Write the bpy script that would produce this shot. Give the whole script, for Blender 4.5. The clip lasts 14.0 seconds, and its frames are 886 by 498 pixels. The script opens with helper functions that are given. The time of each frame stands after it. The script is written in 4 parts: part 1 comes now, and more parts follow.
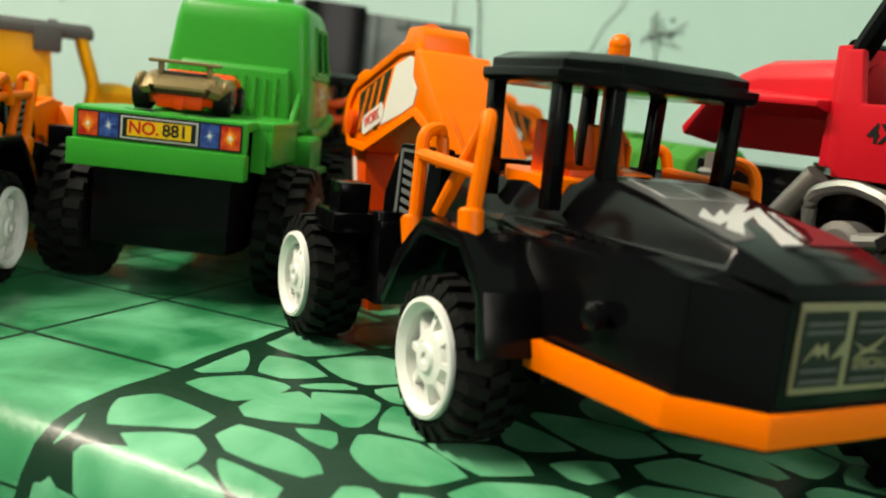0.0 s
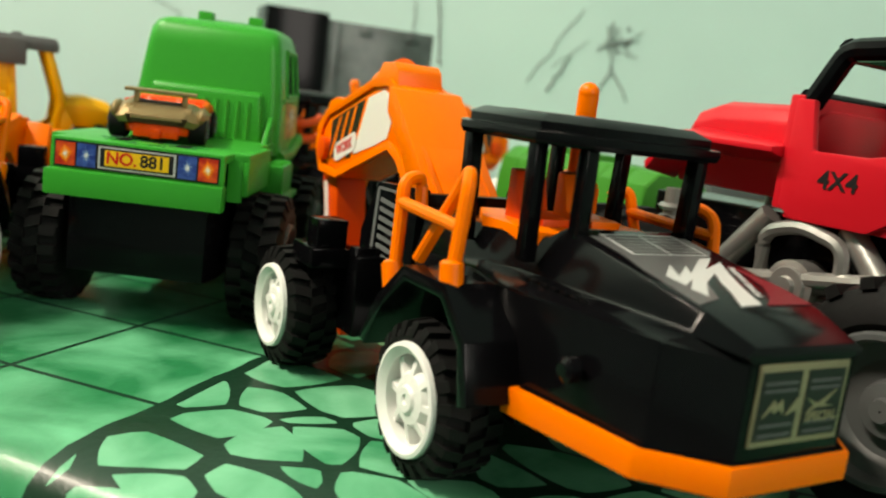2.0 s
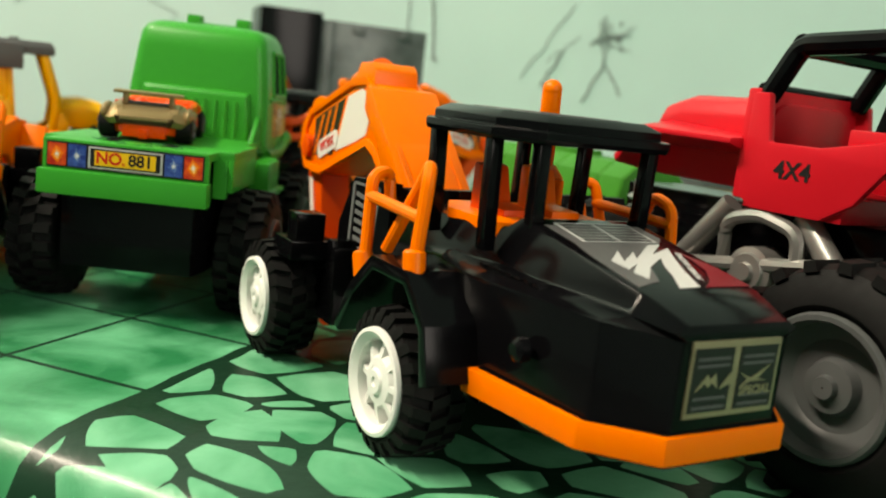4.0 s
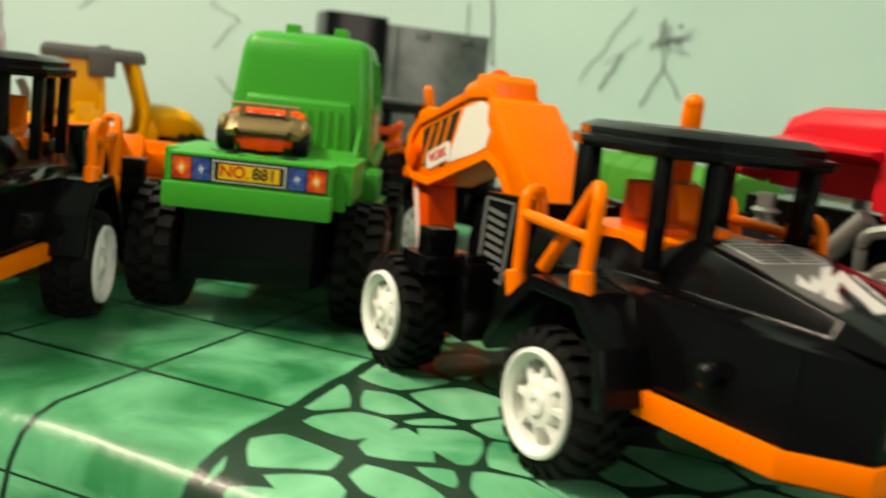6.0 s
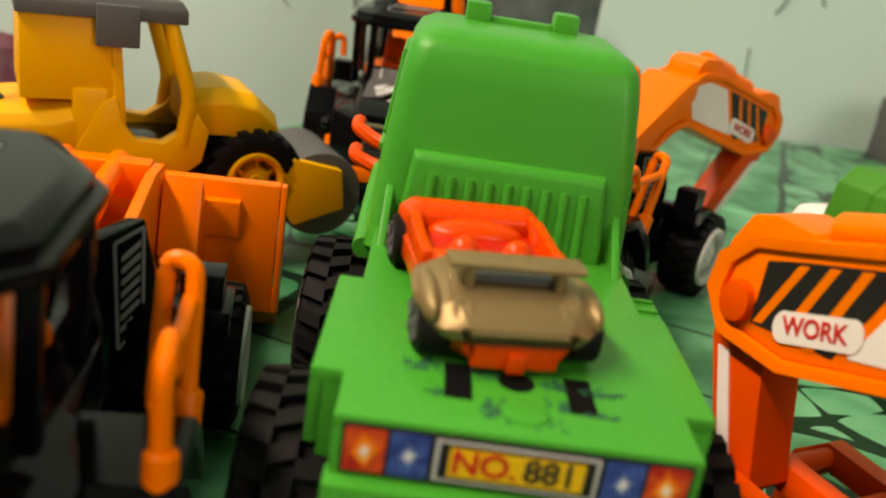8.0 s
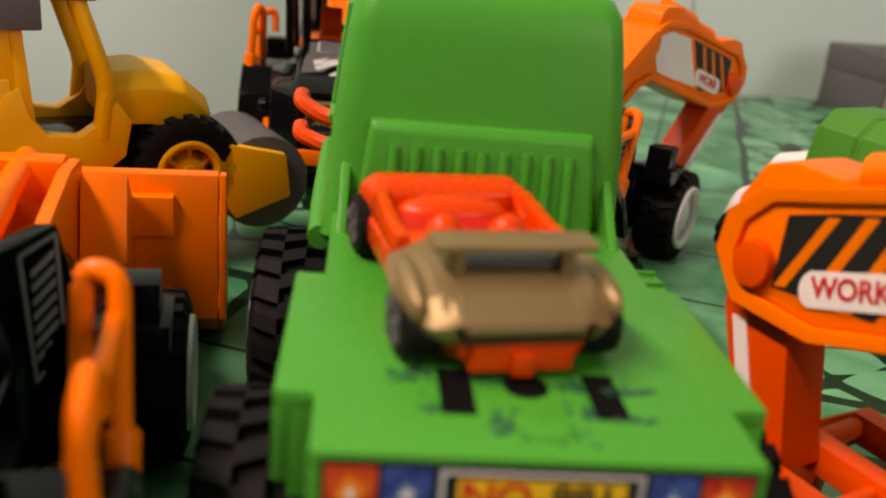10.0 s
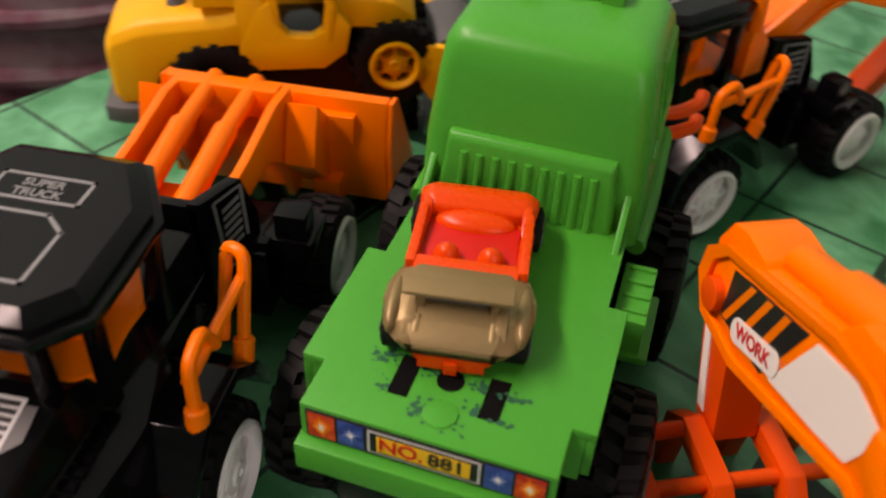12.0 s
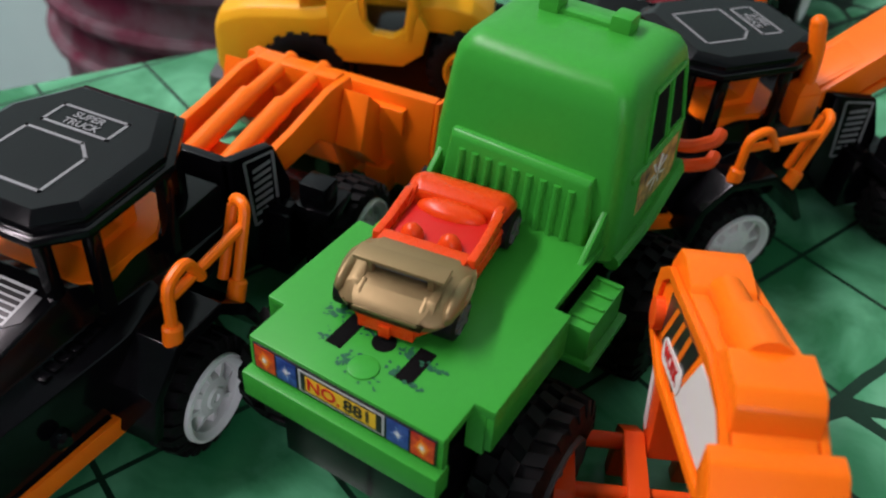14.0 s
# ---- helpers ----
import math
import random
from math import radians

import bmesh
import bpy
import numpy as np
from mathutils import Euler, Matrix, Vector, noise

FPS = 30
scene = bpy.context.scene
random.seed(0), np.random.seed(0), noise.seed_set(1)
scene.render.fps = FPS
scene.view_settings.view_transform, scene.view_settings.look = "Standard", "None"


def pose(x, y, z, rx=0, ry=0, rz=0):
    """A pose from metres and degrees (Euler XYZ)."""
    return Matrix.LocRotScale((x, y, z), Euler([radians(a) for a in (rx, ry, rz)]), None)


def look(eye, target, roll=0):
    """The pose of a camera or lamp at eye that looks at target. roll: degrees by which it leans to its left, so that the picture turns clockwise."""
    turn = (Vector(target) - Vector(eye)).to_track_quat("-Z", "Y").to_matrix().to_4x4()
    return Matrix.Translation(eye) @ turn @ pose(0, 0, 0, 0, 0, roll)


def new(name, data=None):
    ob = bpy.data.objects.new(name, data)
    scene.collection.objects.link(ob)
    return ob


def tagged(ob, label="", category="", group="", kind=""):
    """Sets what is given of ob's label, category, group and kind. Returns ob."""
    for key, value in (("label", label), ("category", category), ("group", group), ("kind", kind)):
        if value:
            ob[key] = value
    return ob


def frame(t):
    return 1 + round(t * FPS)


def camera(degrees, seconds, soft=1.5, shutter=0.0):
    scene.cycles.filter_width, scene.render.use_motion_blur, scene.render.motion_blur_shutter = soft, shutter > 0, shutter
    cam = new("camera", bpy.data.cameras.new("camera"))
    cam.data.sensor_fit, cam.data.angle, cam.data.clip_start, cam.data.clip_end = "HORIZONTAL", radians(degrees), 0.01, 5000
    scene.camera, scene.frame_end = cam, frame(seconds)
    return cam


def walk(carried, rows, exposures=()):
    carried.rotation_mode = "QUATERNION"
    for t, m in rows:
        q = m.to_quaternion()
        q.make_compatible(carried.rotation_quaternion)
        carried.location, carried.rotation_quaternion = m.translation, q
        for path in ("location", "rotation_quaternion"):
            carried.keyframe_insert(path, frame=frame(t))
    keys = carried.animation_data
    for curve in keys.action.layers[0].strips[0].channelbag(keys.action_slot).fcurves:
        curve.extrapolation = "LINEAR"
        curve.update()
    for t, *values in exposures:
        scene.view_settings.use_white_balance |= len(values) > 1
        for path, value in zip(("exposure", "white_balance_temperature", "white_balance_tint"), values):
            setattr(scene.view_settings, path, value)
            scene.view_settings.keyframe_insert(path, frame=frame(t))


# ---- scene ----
cam = camera(53.5, 14.0, 2.0, 0.4)
cam.data.dof.use_dof, cam.data.dof.focus_distance, cam.data.dof.aperture_fstop = True, 0.20, 17.0
PATH = [
    (0.0, 0.04019, -0.01729, 0.06246, -5.930, -9.262, 6.282),
    (0.5, 0.03262, -0.02028, 0.06618, -7.487, -9.442, 6.351),
    (1.0, 0.02424, -0.01877, 0.06379, -8.248, -9.732, 6.690),
    (1.5, 0.02506, -0.02174, 0.06944, -8.696, -9.677, 7.092),
    (2.0, 0.03287, -0.02288, 0.07406, -9.116, -9.535, 7.212),
    (2.5, 0.03700, -0.02635, 0.07710, -9.382, -9.568, 7.020),
    (3.0, 0.03961, -0.02974, 0.07612, -9.118, -9.471, 6.748),
    (3.2, 0.04238, -0.02979, 0.07473, -8.772, -9.522, 6.589),
    (5.3, 0.03450, -0.04370, 0.07800, -8.670, -10.350, 6.200),
    (5.5, 0.03369, -0.04383, 0.07814, -7.823, -10.132, 6.192),
    (6.0, 0.01230, -0.02802, 0.07628, -7.068, -10.086, 6.301),
    (6.5, -0.02183, 0.01348, 0.08556, -5.874, -11.414, 7.170),
    (7.0, -0.02921, 0.06908, 0.10924, -6.684, -14.150, 8.722),
    (7.2, -0.03732, 0.08691, 0.11435, -8.141, -15.638, 9.929),
    (9.3, -0.04502, 0.15632, 0.10217, -13.468, -22.927, 6.307),
    (9.5, -0.04455, 0.15692, 0.10321, -13.660, -22.312, 5.818),
    (10.0, -0.04313, 0.15504, 0.10205, -13.747, -21.312, 5.943),
    (10.5, -0.04197, 0.15189, 0.11128, -13.785, -22.868, 4.719),
    (11.0, -0.03485, 0.14689, 0.12944, -10.748, -24.336, 4.914),
    (11.5, -0.02123, 0.14692, 0.16103, -7.637, -33.616, 4.762),
    (12.0, 0.00284, 0.13348, 0.17496, 9.263, -40.908, 2.863),
    (12.5, 0.03423, 0.13234, 0.19258, 18.586, -41.195, 4.447),
    (13.0, 0.04585, 0.13202, 0.18810, 20.703, -40.229, 4.471),
    (13.5, 0.04782, 0.13085, 0.18391, 21.632, -39.954, 4.010),
    (14.0, 0.04623, 0.12820, 0.18165, 22.844, -40.066, 3.693),
]
walk(cam, [(t, pose(x, y, z, 0, 0, yaw) @ pose(0, 0, 0, 90 + pitch) @ pose(0, 0, 0, 0, 0, roll)) for t, x, y, z, yaw, pitch, roll in PATH],
     [(0.0, 0.22, 8000, 22), (5.5, 0.22, 8600, 24), (7.2, 0.08, 9400, 30), (9.3, -0.20, 8600, 50), (11.4, -0.25, 8900, 58), (12.3, -0.34, 7700, 50), (14.0, -0.34, 6600, 43)])

# ---- light ----
world = bpy.data.worlds.new("room_world")
scene.world = world
world.use_nodes = True
world.node_tree.nodes["Background"].inputs[0].default_value = (0.80, 0.95, 0.90, 1)
world.node_tree.nodes["Background"].inputs[1].default_value = 0.22


def lamp(name, eye, target, size, power, colour):
    data = bpy.data.lights.new(name, "AREA")
    data.shape, data.size, data.size_y, data.energy, data.color = "RECTANGLE", size[0], size[1], power, colour
    ob = new(name, data)
    ob.matrix_world = look(eye, target)
    return ob


# a tube lamp high by the room's corner, and a cool fill added behind
lamp("tube_lamp", (-0.85, 0.08, 1.25), (0.0, 0.30, 0.0), (1.2, 0.08), 34.0, (0.95, 1.0, 0.92))
# added to brighten faces turned to the camera; the south wall has no opening
lamp("doorway_light", (1.3, -1.9, 1.0), (0.05, 0.4, 0.0), (0.9, 1.6), 23.0, (0.88, 0.97, 1.0))


# ---- materials ----
def material(name, colour, rough=0.4, grain=0.06, scale=120.0, bump=0.03, metal=0.0, coat=0.0, sss=0.0, second=None, blotch=14.0):
    m = bpy.data.materials.new(name)
    m.use_nodes = True
    n, l = m.node_tree.nodes, m.node_tree.links
    b = n["Principled BSDF"]
    tc = n.new("ShaderNodeTexCoord")
    big = n.new("ShaderNodeTexNoise")
    big.inputs["Scale"].default_value, big.inputs["Detail"].default_value = blotch, 3
    fine = n.new("ShaderNodeTexNoise")
    fine.inputs["Scale"].default_value, fine.inputs["Detail"].default_value = scale * 8, 4
    l.new(tc.outputs["Object"], big.inputs["Vector"])
    l.new(tc.outputs["Object"], fine.inputs["Vector"])
    mix = n.new("ShaderNodeMix")
    mix.data_type = "RGBA"
    c2 = second or tuple(c * (1 - 2.2 * grain) for c in colour)
    mix.inputs["A"].default_value = (*colour, 1)
    mix.inputs["B"].default_value = (*c2, 1)
    ramp = n.new("ShaderNodeMapRange")
    ramp.inputs["From Min"].default_value, ramp.inputs["From Max"].default_value = 0.35, 0.7
    l.new(big.outputs["Fac"], ramp.inputs["Value"])
    l.new(ramp.outputs["Result"], mix.inputs["Factor"])
    l.new(mix.outputs["Result"], b.inputs["Base Color"])
    r = n.new("ShaderNodeMapRange")
    r.inputs["To Min"].default_value, r.inputs["To Max"].default_value = max(0.02, rough * 0.78), rough * 1.22
    l.new(fine.outputs["Fac"], r.inputs["Value"])
    l.new(r.outputs["Result"], b.inputs["Roughness"])
    if bump:
        bp = n.new("ShaderNodeBump")
        bp.inputs["Strength"].default_value, bp.inputs["Distance"].default_value = bump, 0.0006
        l.new(fine.outputs["Fac"], bp.inputs["Height"])
        l.new(bp.outputs["Normal"], b.inputs["Normal"])
    b.inputs["Metallic"].default_value = metal
    b.inputs["Coat Weight"].default_value = coat
    b.inputs["Specular IOR Level"].default_value = 0.13 if colour[1] < 0.0075 else 0.22
    if sss:
        b.inputs["Subsurface Weight"].default_value = sss
        b.inputs["Subsurface Radius"].default_value = (0.004, 0.003, 0.002)
    return m


BLACK = material("black_plastic", (0.0028, 0.0028, 0.0034), 0.15, 0.1, 90, 0.006)
TYRE = material("black_rubber", (0.006, 0.006, 0.006), 0.62, 0.15, 60, 0.12)
ORANGE = material("orange_plastic", (1.0, 0.170, 0.0015), 0.36, 0.03, 90, 0.03, sss=0.10)
DEEP = material("red_orange_plastic", (0.80, 0.075, 0.004), 0.40, 0.06, 90, 0.03, sss=0.10)
YELLOW = material("yellow_plastic", (0.84, 0.40, 0.006), 0.42, 0.05, 90, 0.03, sss=0.08)
GREEN = material("green_plastic", (0.004, 0.300, 0.028), 0.36, 0.05, 90, 0.03, sss=0.10)
WHITE = material("white_plastic", (0.78, 0.79, 0.76), 0.4, 0.04, 90, 0.03)
GREY = material("grey_plastic", (0.09, 0.095, 0.095), 0.55, 0.1, 90, 0.05)
SILVER = material("silver_paint", (0.44, 0.43, 0.41), 0.34, 0.2, 90, 0.06, metal=0.75)
RIMGREY = material("smoky_grey_plastic", (0.075, 0.08, 0.08), 0.36, 0.2, 60, 0.04)
RED = material("red_plastic", (0.62, 0.012, 0.022), 0.33, 0.06, 90, 0.03, sss=0.06)
CAR_RED = material("translucent_red_plastic", (0.76, 0.062, 0.004), 0.28, 0.08, 90, 0.03, sss=0.2)
GOLD = material("bronze_paint", (0.27, 0.19, 0.085), 0.42, 0.2, 90, 0.05, metal=0.45)
DKGREEN = material("dark_green_ink", (0.006, 0.10, 0.05), 0.5, 0.1, 90, 0.05)
INK = material("sticker_and_hole_black", (0.016, 0.016, 0.016), 0.3, 0.1, 90, 0.0)
PAPER = material("sticker_white", (0.74, 0.71, 0.66), 0.35, 0.05, 90, 0.0)
LINE = material("sticker_silver", (0.55, 0.56, 0.55), 0.35, 0.15, 200, 0.0)
DIMLINE = material("sticker_grey", (0.10, 0.10, 0.10), 0.4, 0.15, 200, 0.0)
ROOFLINE = material("sticker_dull_silver", (0.22, 0.23, 0.23), 0.4, 0.2, 200, 0.0)
GILT = material("sticker_gilt", (0.27, 0.26, 0.15), 0.35, 0.25, 300, 0.0)
STRIPE = material("sticker_orange", (0.88, 0.17, 0.004), 0.35, 0.05, 90, 0.0)
PLATE = material("sticker_yellow", (0.80, 0.47, 0.02), 0.3, 0.05, 90, 0.0)
REDINK = material("sticker_and_shade_red", (0.62, 0.02, 0.012), 0.3, 0.1, 90, 0.0)
BLUEINK = material("sticker_blue", (0.012, 0.03, 0.17), 0.3, 0.1, 90, 0.0, second=(0.04, 0.10, 0.34), blotch=420)
LAMPINK = material("sticker_lamp", (0.42, 0.012, 0.010), 0.3, 0.1, 90, 0.0, second=(0.75, 0.10, 0.02), blotch=420)
AMBER = material("sticker_amber", (0.85, 0.22, 0.03), 0.3, 0.05, 90, 0.0, second=(0.95, 0.62, 0.2), blotch=500)
PALEBLUE = material("sticker_pale_blue", (0.16, 0.30, 0.55), 0.3, 0.05, 90, 0.0)
LEAF = material("leaf_green_plastic", (0.025, 0.22, 0.02), 0.45, 0.1, 90, 0.05)
# flat black that stands for the shade inside openings
HOLE_SHADE = material("opening_shade_black", (0.0012, 0.0012, 0.0012), 0.9, 0.1, 90, 0.0)
MAROONINK = material("sticker_maroon", (0.16, 0.008, 0.014), 0.3, 0.1, 90, 0.0)
TAN = material("tan_card", (0.42, 0.30, 0.17), 0.7, 0.15, 60, 0.1)
SMOKE = material("smoky_clear_plastic", (0.06, 0.075, 0.072), 0.22, 0.25, 40, 0.03, second=(0.16, 0.19, 0.185), blotch=30)
PICTURE = material("printed_picture", (0.72, 0.42, 0.12), 0.35, 0.1, 90, 0.0, second=(0.06, 0.02, 0.02), blotch=330)
MAROON = material("woven_maroon", (0.11, 0.010, 0.028), 0.85, 0.3, 60, 0.5, second=(0.16, 0.12, 0.13), blotch=45)
PENCIL = material("pencil_scribble", (0.17, 0.19, 0.18), 0.8, 0.2, 90, 0.0)
PINK = material("pink_crayon", (0.55, 0.16, 0.33), 0.8, 0.2, 90, 0.0)
PLASTER = material("pale_green_paint", (0.53, 0.73, 0.675), 0.6, 0.05, 30, 0.2, second=(0.48, 0.67, 0.625), blotch=5)
FLOOR = material("grey_floor", (0.25, 0.27, 0.27), 0.5, 0.1, 30, 0.1, blotch=6)
WOOD = material("table_wood", (0.16, 0.09, 0.05), 0.5, 0.2, 30, 0.2)


# ---- mesh helpers; all sizes below in millimetres ----
def solid(bm, rings, caps=True):
    """Closed skin over rings with equal numbers of points."""
    vs = [[bm.verts.new(p) for p in r] for r in rings]
    n = len(vs[0])
    for a, b in zip(vs, vs[1:]):
        for i in range(n):
            bm.faces.new((a[i], a[(i + 1) % n], b[(i + 1) % n], b[i]))
    if caps:
        bm.faces.new(list(reversed(vs[0])))
        bm.faces.new(vs[-1])
    return vs


def box(bm, x0, x1, y0, y1, z0, z1, m=None):
    c = [(x0, y0), (x1, y0), (x1, y1), (x0, y1)]
    rings = [[Vector((x, y, z)) for x, y in c] for z in (z0, z1)]
    if m:
        rings = [[m @ p for p in r] for r in rings]
    solid(bm, rings)


def side(bm, pts, x0, x1):
    """A plate with the outline pts in (y, z), from x0 to x1."""
    solid(bm, [[(x, y, z) for y, z in pts] for x in (x0, x1)])


def flat(bm, pts, z0, z1):
    """A plate with the outline pts in (x, y), from z0 to z1."""
    solid(bm, [[(x, y, z) for x, y in pts] for z in (z0, z1)])


def turned(bm, centre, axis, profile, seg=28, hollow=False):
    """A body of revolution: profile of (distance along axis, radius); hollow leaves its ends open."""
    q = Vector((0, 0, 1)).rotation_difference(Vector(axis)).to_matrix()
    rings = []
    for d, r in profile:
        rings.append([Vector(centre) + q @ Vector((r * math.cos(a), r * math.sin(a), d)) for a in [2 * math.pi * i / seg for i in range(seg)]])
    solid(bm, rings, not hollow)


def tube(bm, pts, r, seg=10):
    pts = [Vector(p) for p in pts]
    rings = []
    for i, p in enumerate(pts):
        d = (pts[min(i + 1, len(pts) - 1)] - pts[max(i - 1, 0)]).normalized()
        q = Vector((0, 0, 1)).rotation_difference(d).to_matrix()
        rings.append([p + q @ Vector((r * math.cos(a), r * math.sin(a), 0)) for a in [2 * math.pi * k / seg for k in range(seg)]])
    solid(bm, rings)


def bend(pts, r=3.0, n=4):
    """The polyline pts with its corners rounded."""
    pts = [Vector(p) for p in pts]
    out = [pts[0]]
    for a, b, c in zip(pts, pts[1:], pts[2:]):
        k = min(r, (a - b).length * 0.45, (c - b).length * 0.45)
        p, q = b + (a - b).normalized() * k, b + (c - b).normalized() * k
        for i in range(n + 1):
            s = i / n
            out.append(p * (1 - s) ** 2 + b * 2 * s * (1 - s) + q * s * s)
    return out + [pts[-1]]


def part(name, bm, mat, parent, label="", bev=0.5, smooth=35):
    bmesh.ops.recalc_face_normals(bm, faces=bm.faces)
    if bev:
        edges = [e for e in bm.edges if len(e.link_faces) == 2 and e.calc_face_angle(0) > radians(28)]
        bmesh.ops.bevel(bm, geom=edges, offset=bev, segments=2, affect="EDGES", profile=0.6, clamp_overlap=True)
    bmesh.ops.scale(bm, vec=(0.001, 0.001, 0.001), verts=bm.verts)
    for f in bm.faces:
        f.smooth = True
    for e in bm.edges:
        e.smooth = not (len(e.link_faces) == 2 and e.calc_face_angle(0) > radians(smooth))
    me = bpy.data.meshes.new(name)
    bm.to_mesh(me)
    bm.free()
    me.materials.append(mat)
    ob = new(name, me)
    ob.parent = parent
    if label:
        ob["label"] = label
    return ob


def make(name, mat, parent, build, label="", bev=0.5, smooth=35):
    bm = bmesh.new()
    build(bm)
    return part(name, bm, mat, parent, label, bev, smooth)


def thing(name, x, y, z, turn, label, category, group=""):
    ob = new(name)
    ob.matrix_basis = pose(x / 1000, y / 1000, z / 1000, 0, 0, turn)
    ob.empty_display_size = 0.01
    return tagged(ob, label, category, group)


def words(name, text, size, m, mat, parent, label=""):
    """Flat raised writing in the plane of m, in millimetres."""
    cu = bpy.data.curves.new(name, "FONT")
    cu.body, cu.size, cu.extrude, cu.align_x, cu.align_y = text, size / 1000, 0.00006, "CENTER", "CENTER"
    cu.offset = 0.022 * size / 1000
    tmp = new(name, cu)
    me = bpy.data.meshes.new_from_object(tmp.evaluated_get(bpy.context.evaluated_depsgraph_get()))
    bpy.data.objects.remove(tmp)
    me.name = name
    me.materials.clear()
    me.materials.append(mat)
    p = Matrix(m)
    p.translation = p.translation / 1000
    me.transform(p)
    ob = new(name, me)
    ob.parent = parent
    if label:
        ob["label"] = label
    return ob


# ---- room ----
def room():
    def plate(name, x0, x1, y0, y1, z0, z1, mat, label):
        bm = bmesh.new()
        box(bm, x0, x1, y0, y1, z0, z1)
        tagged(part(name, bm, mat, None, bev=0), label, name.split("_")[0], kind="structure")
    plate("wall_north", -2500, 2500, 718, 865, -700, 2000, PLASTER, "pale green painted wall with pencil scribbles")
    plate("wall_south", -2500, 2500, -2300, -2200, -700, 2000, PLASTER, "pale green painted wall")
    plate("wall_west", -2600, -2500, -2300, 865, -700, 2000, PLASTER, "pale green painted wall")
    plate("wall_east", 2500, 2600, -2300, 865, -700, 2000, PLASTER, "pale green painted wall")
    plate("floor", -2600, 2600, -2300, 865, -760, -700, FLOOR, "plain grey floor")
    plate("ceiling", -2600, 2600, -2300, 865, 2000, 2060, PLASTER, "pale painted ceiling")


room()


# ---- table and its cloth ----
E1, E2 = Vector((0.886, -0.464, 0)), Vector((0.464, 0.886, 0))


def cloth_material():
    m = bpy.data.materials.new("printed_oilcloth")
    m.use_nodes = True
    n, l = m.node_tree.nodes, m.node_tree.links
    b = n["Principled BSDF"]

    def calc(op, a, c=None, d=None):
        k = n.new("ShaderNodeMath")
        k.operation = op
        for i, v in enumerate((a, c, d)):
            if v is None:
                continue
            if isinstance(v, (int, float)):
                k.inputs[i].default_value = v
            else:
                l.new(v, k.inputs[i])
        return k.outputs[0]

    def blend(f, a, c):
        k = n.new("ShaderNodeMix")
        k.data_type = "RGBA"
        l.new(f, k.inputs["Factor"])
        for s, v in (("A", a), ("B", c)):
            if isinstance(v, tuple):
                k.inputs[s].default_value = (*v, 1)
            else:
                l.new(v, k.inputs[s])
        return k.outputs["Result"]

    uv = n.new("ShaderNodeUVMap")
    sep = n.new("ShaderNodeSeparateXYZ")
    l.new(uv.outputs[0], sep.inputs[0])
    # p runs along the front edge, q away from it; both in millimetres from one tile corner
    p, q = sep.outputs[0], sep.outputs[1]
    wob = n.new("ShaderNodeTexNoise")
    wob.inputs["Scale"].default_value = 0.02
    l.new(uv.outputs[0], wob.inputs["Vector"])
    shift = calc("MULTIPLY", calc("SUBTRACT", wob.outputs["Fac"], 0.5), 9.0)
    # tiles
    pu = calc("PINGPONG", p, 23.0)
    qs = calc("ADD", calc("DIVIDE", calc("MAXIMUM", q, 0.0), 42.5), calc("DIVIDE", calc("MINIMUM", q, 0.0), 46.4))
    qu = calc("MULTIPLY", calc("PINGPONG", qs, 0.5), 43.0)
    joint = calc("LESS_THAN", calc("MINIMUM", pu, qu), 0.75)
    # pebbles
    vor = n.new("ShaderNodeTexVoronoi")
    vor.feature = "DISTANCE_TO_EDGE"
    vor.inputs["Scale"].default_value, vor.inputs["Randomness"].default_value = 0.050, 0.85
    sm = n.new("ShaderNodeTexVoronoi")
    sm.feature = "F1"
    sm.inputs["Scale"].default_value, sm.inputs["Randomness"].default_value = 0.050, 0.85
    stretch = n.new("ShaderNodeMapping")
    stretch.inputs["Scale"].default_value = (0.85, 1.1, 1)
    l.new(uv.outputs[0], stretch.inputs["Vector"])
    l.new(stretch.outputs[0], vor.inputs["Vector"])
    l.new(stretch.outputs[0], sm.inputs["Vector"])
    round_off = calc("ADD", calc("MULTIPLY", vor.outputs["Distance"], 1.0), calc("MULTIPLY", sm.outputs["Distance"], -0.35))
    gap = calc("LESS_THAN", round_off, -0.132)
    # pebble bands: one from 44 mm to the right of the corner, one to the left
    pw = calc("ADD", p, shift)
    right = calc("MINIMUM", calc("SUBTRACT", pw, 43.0), calc("SUBTRACT", 190.0, pw))
    left = calc("MINIMUM", calc("SUBTRACT", -95.0, pw), calc("ADD", pw, 165.0))
    inside = calc("MAXIMUM", right, left)
    band = calc("GREATER_THAN", inside, 0.0)
    edge = calc("LESS_THAN", calc("ABSOLUTE", inside), 1.8)
    dark = calc("MAXIMUM", edge, calc("ADD", calc("MULTIPLY", band, gap), calc("MULTIPLY", calc("SUBTRACT", 1.0, band), joint)))
    # clouded print
    cloud = n.new("ShaderNodeTexNoise")
    cloud.inputs["Scale"].default_value, cloud.inputs["Detail"].default_value, cloud.inputs["Distortion"].default_value = 0.035, 4, 0.6
    l.new(uv.outputs[0], cloud.inputs["Vector"])
    cl = n.new("ShaderNodeMapRange")
    cl.inputs["From Min"].default_value, cl.inputs["From Max"].default_value = 0.38, 0.72
    l.new(cloud.outputs["Fac"], cl.inputs["Value"])
    face = blend(cl.outputs[0], (0.004, 0.165, 0.060), (0.105, 0.46, 0.25))
    peb = blend(cl.outputs[0], (0.020, 0.24, 0.105), (0.15, 0.48, 0.285))
    col = blend(dark, blend(band, face, peb), (0.004, 0.028, 0.014))
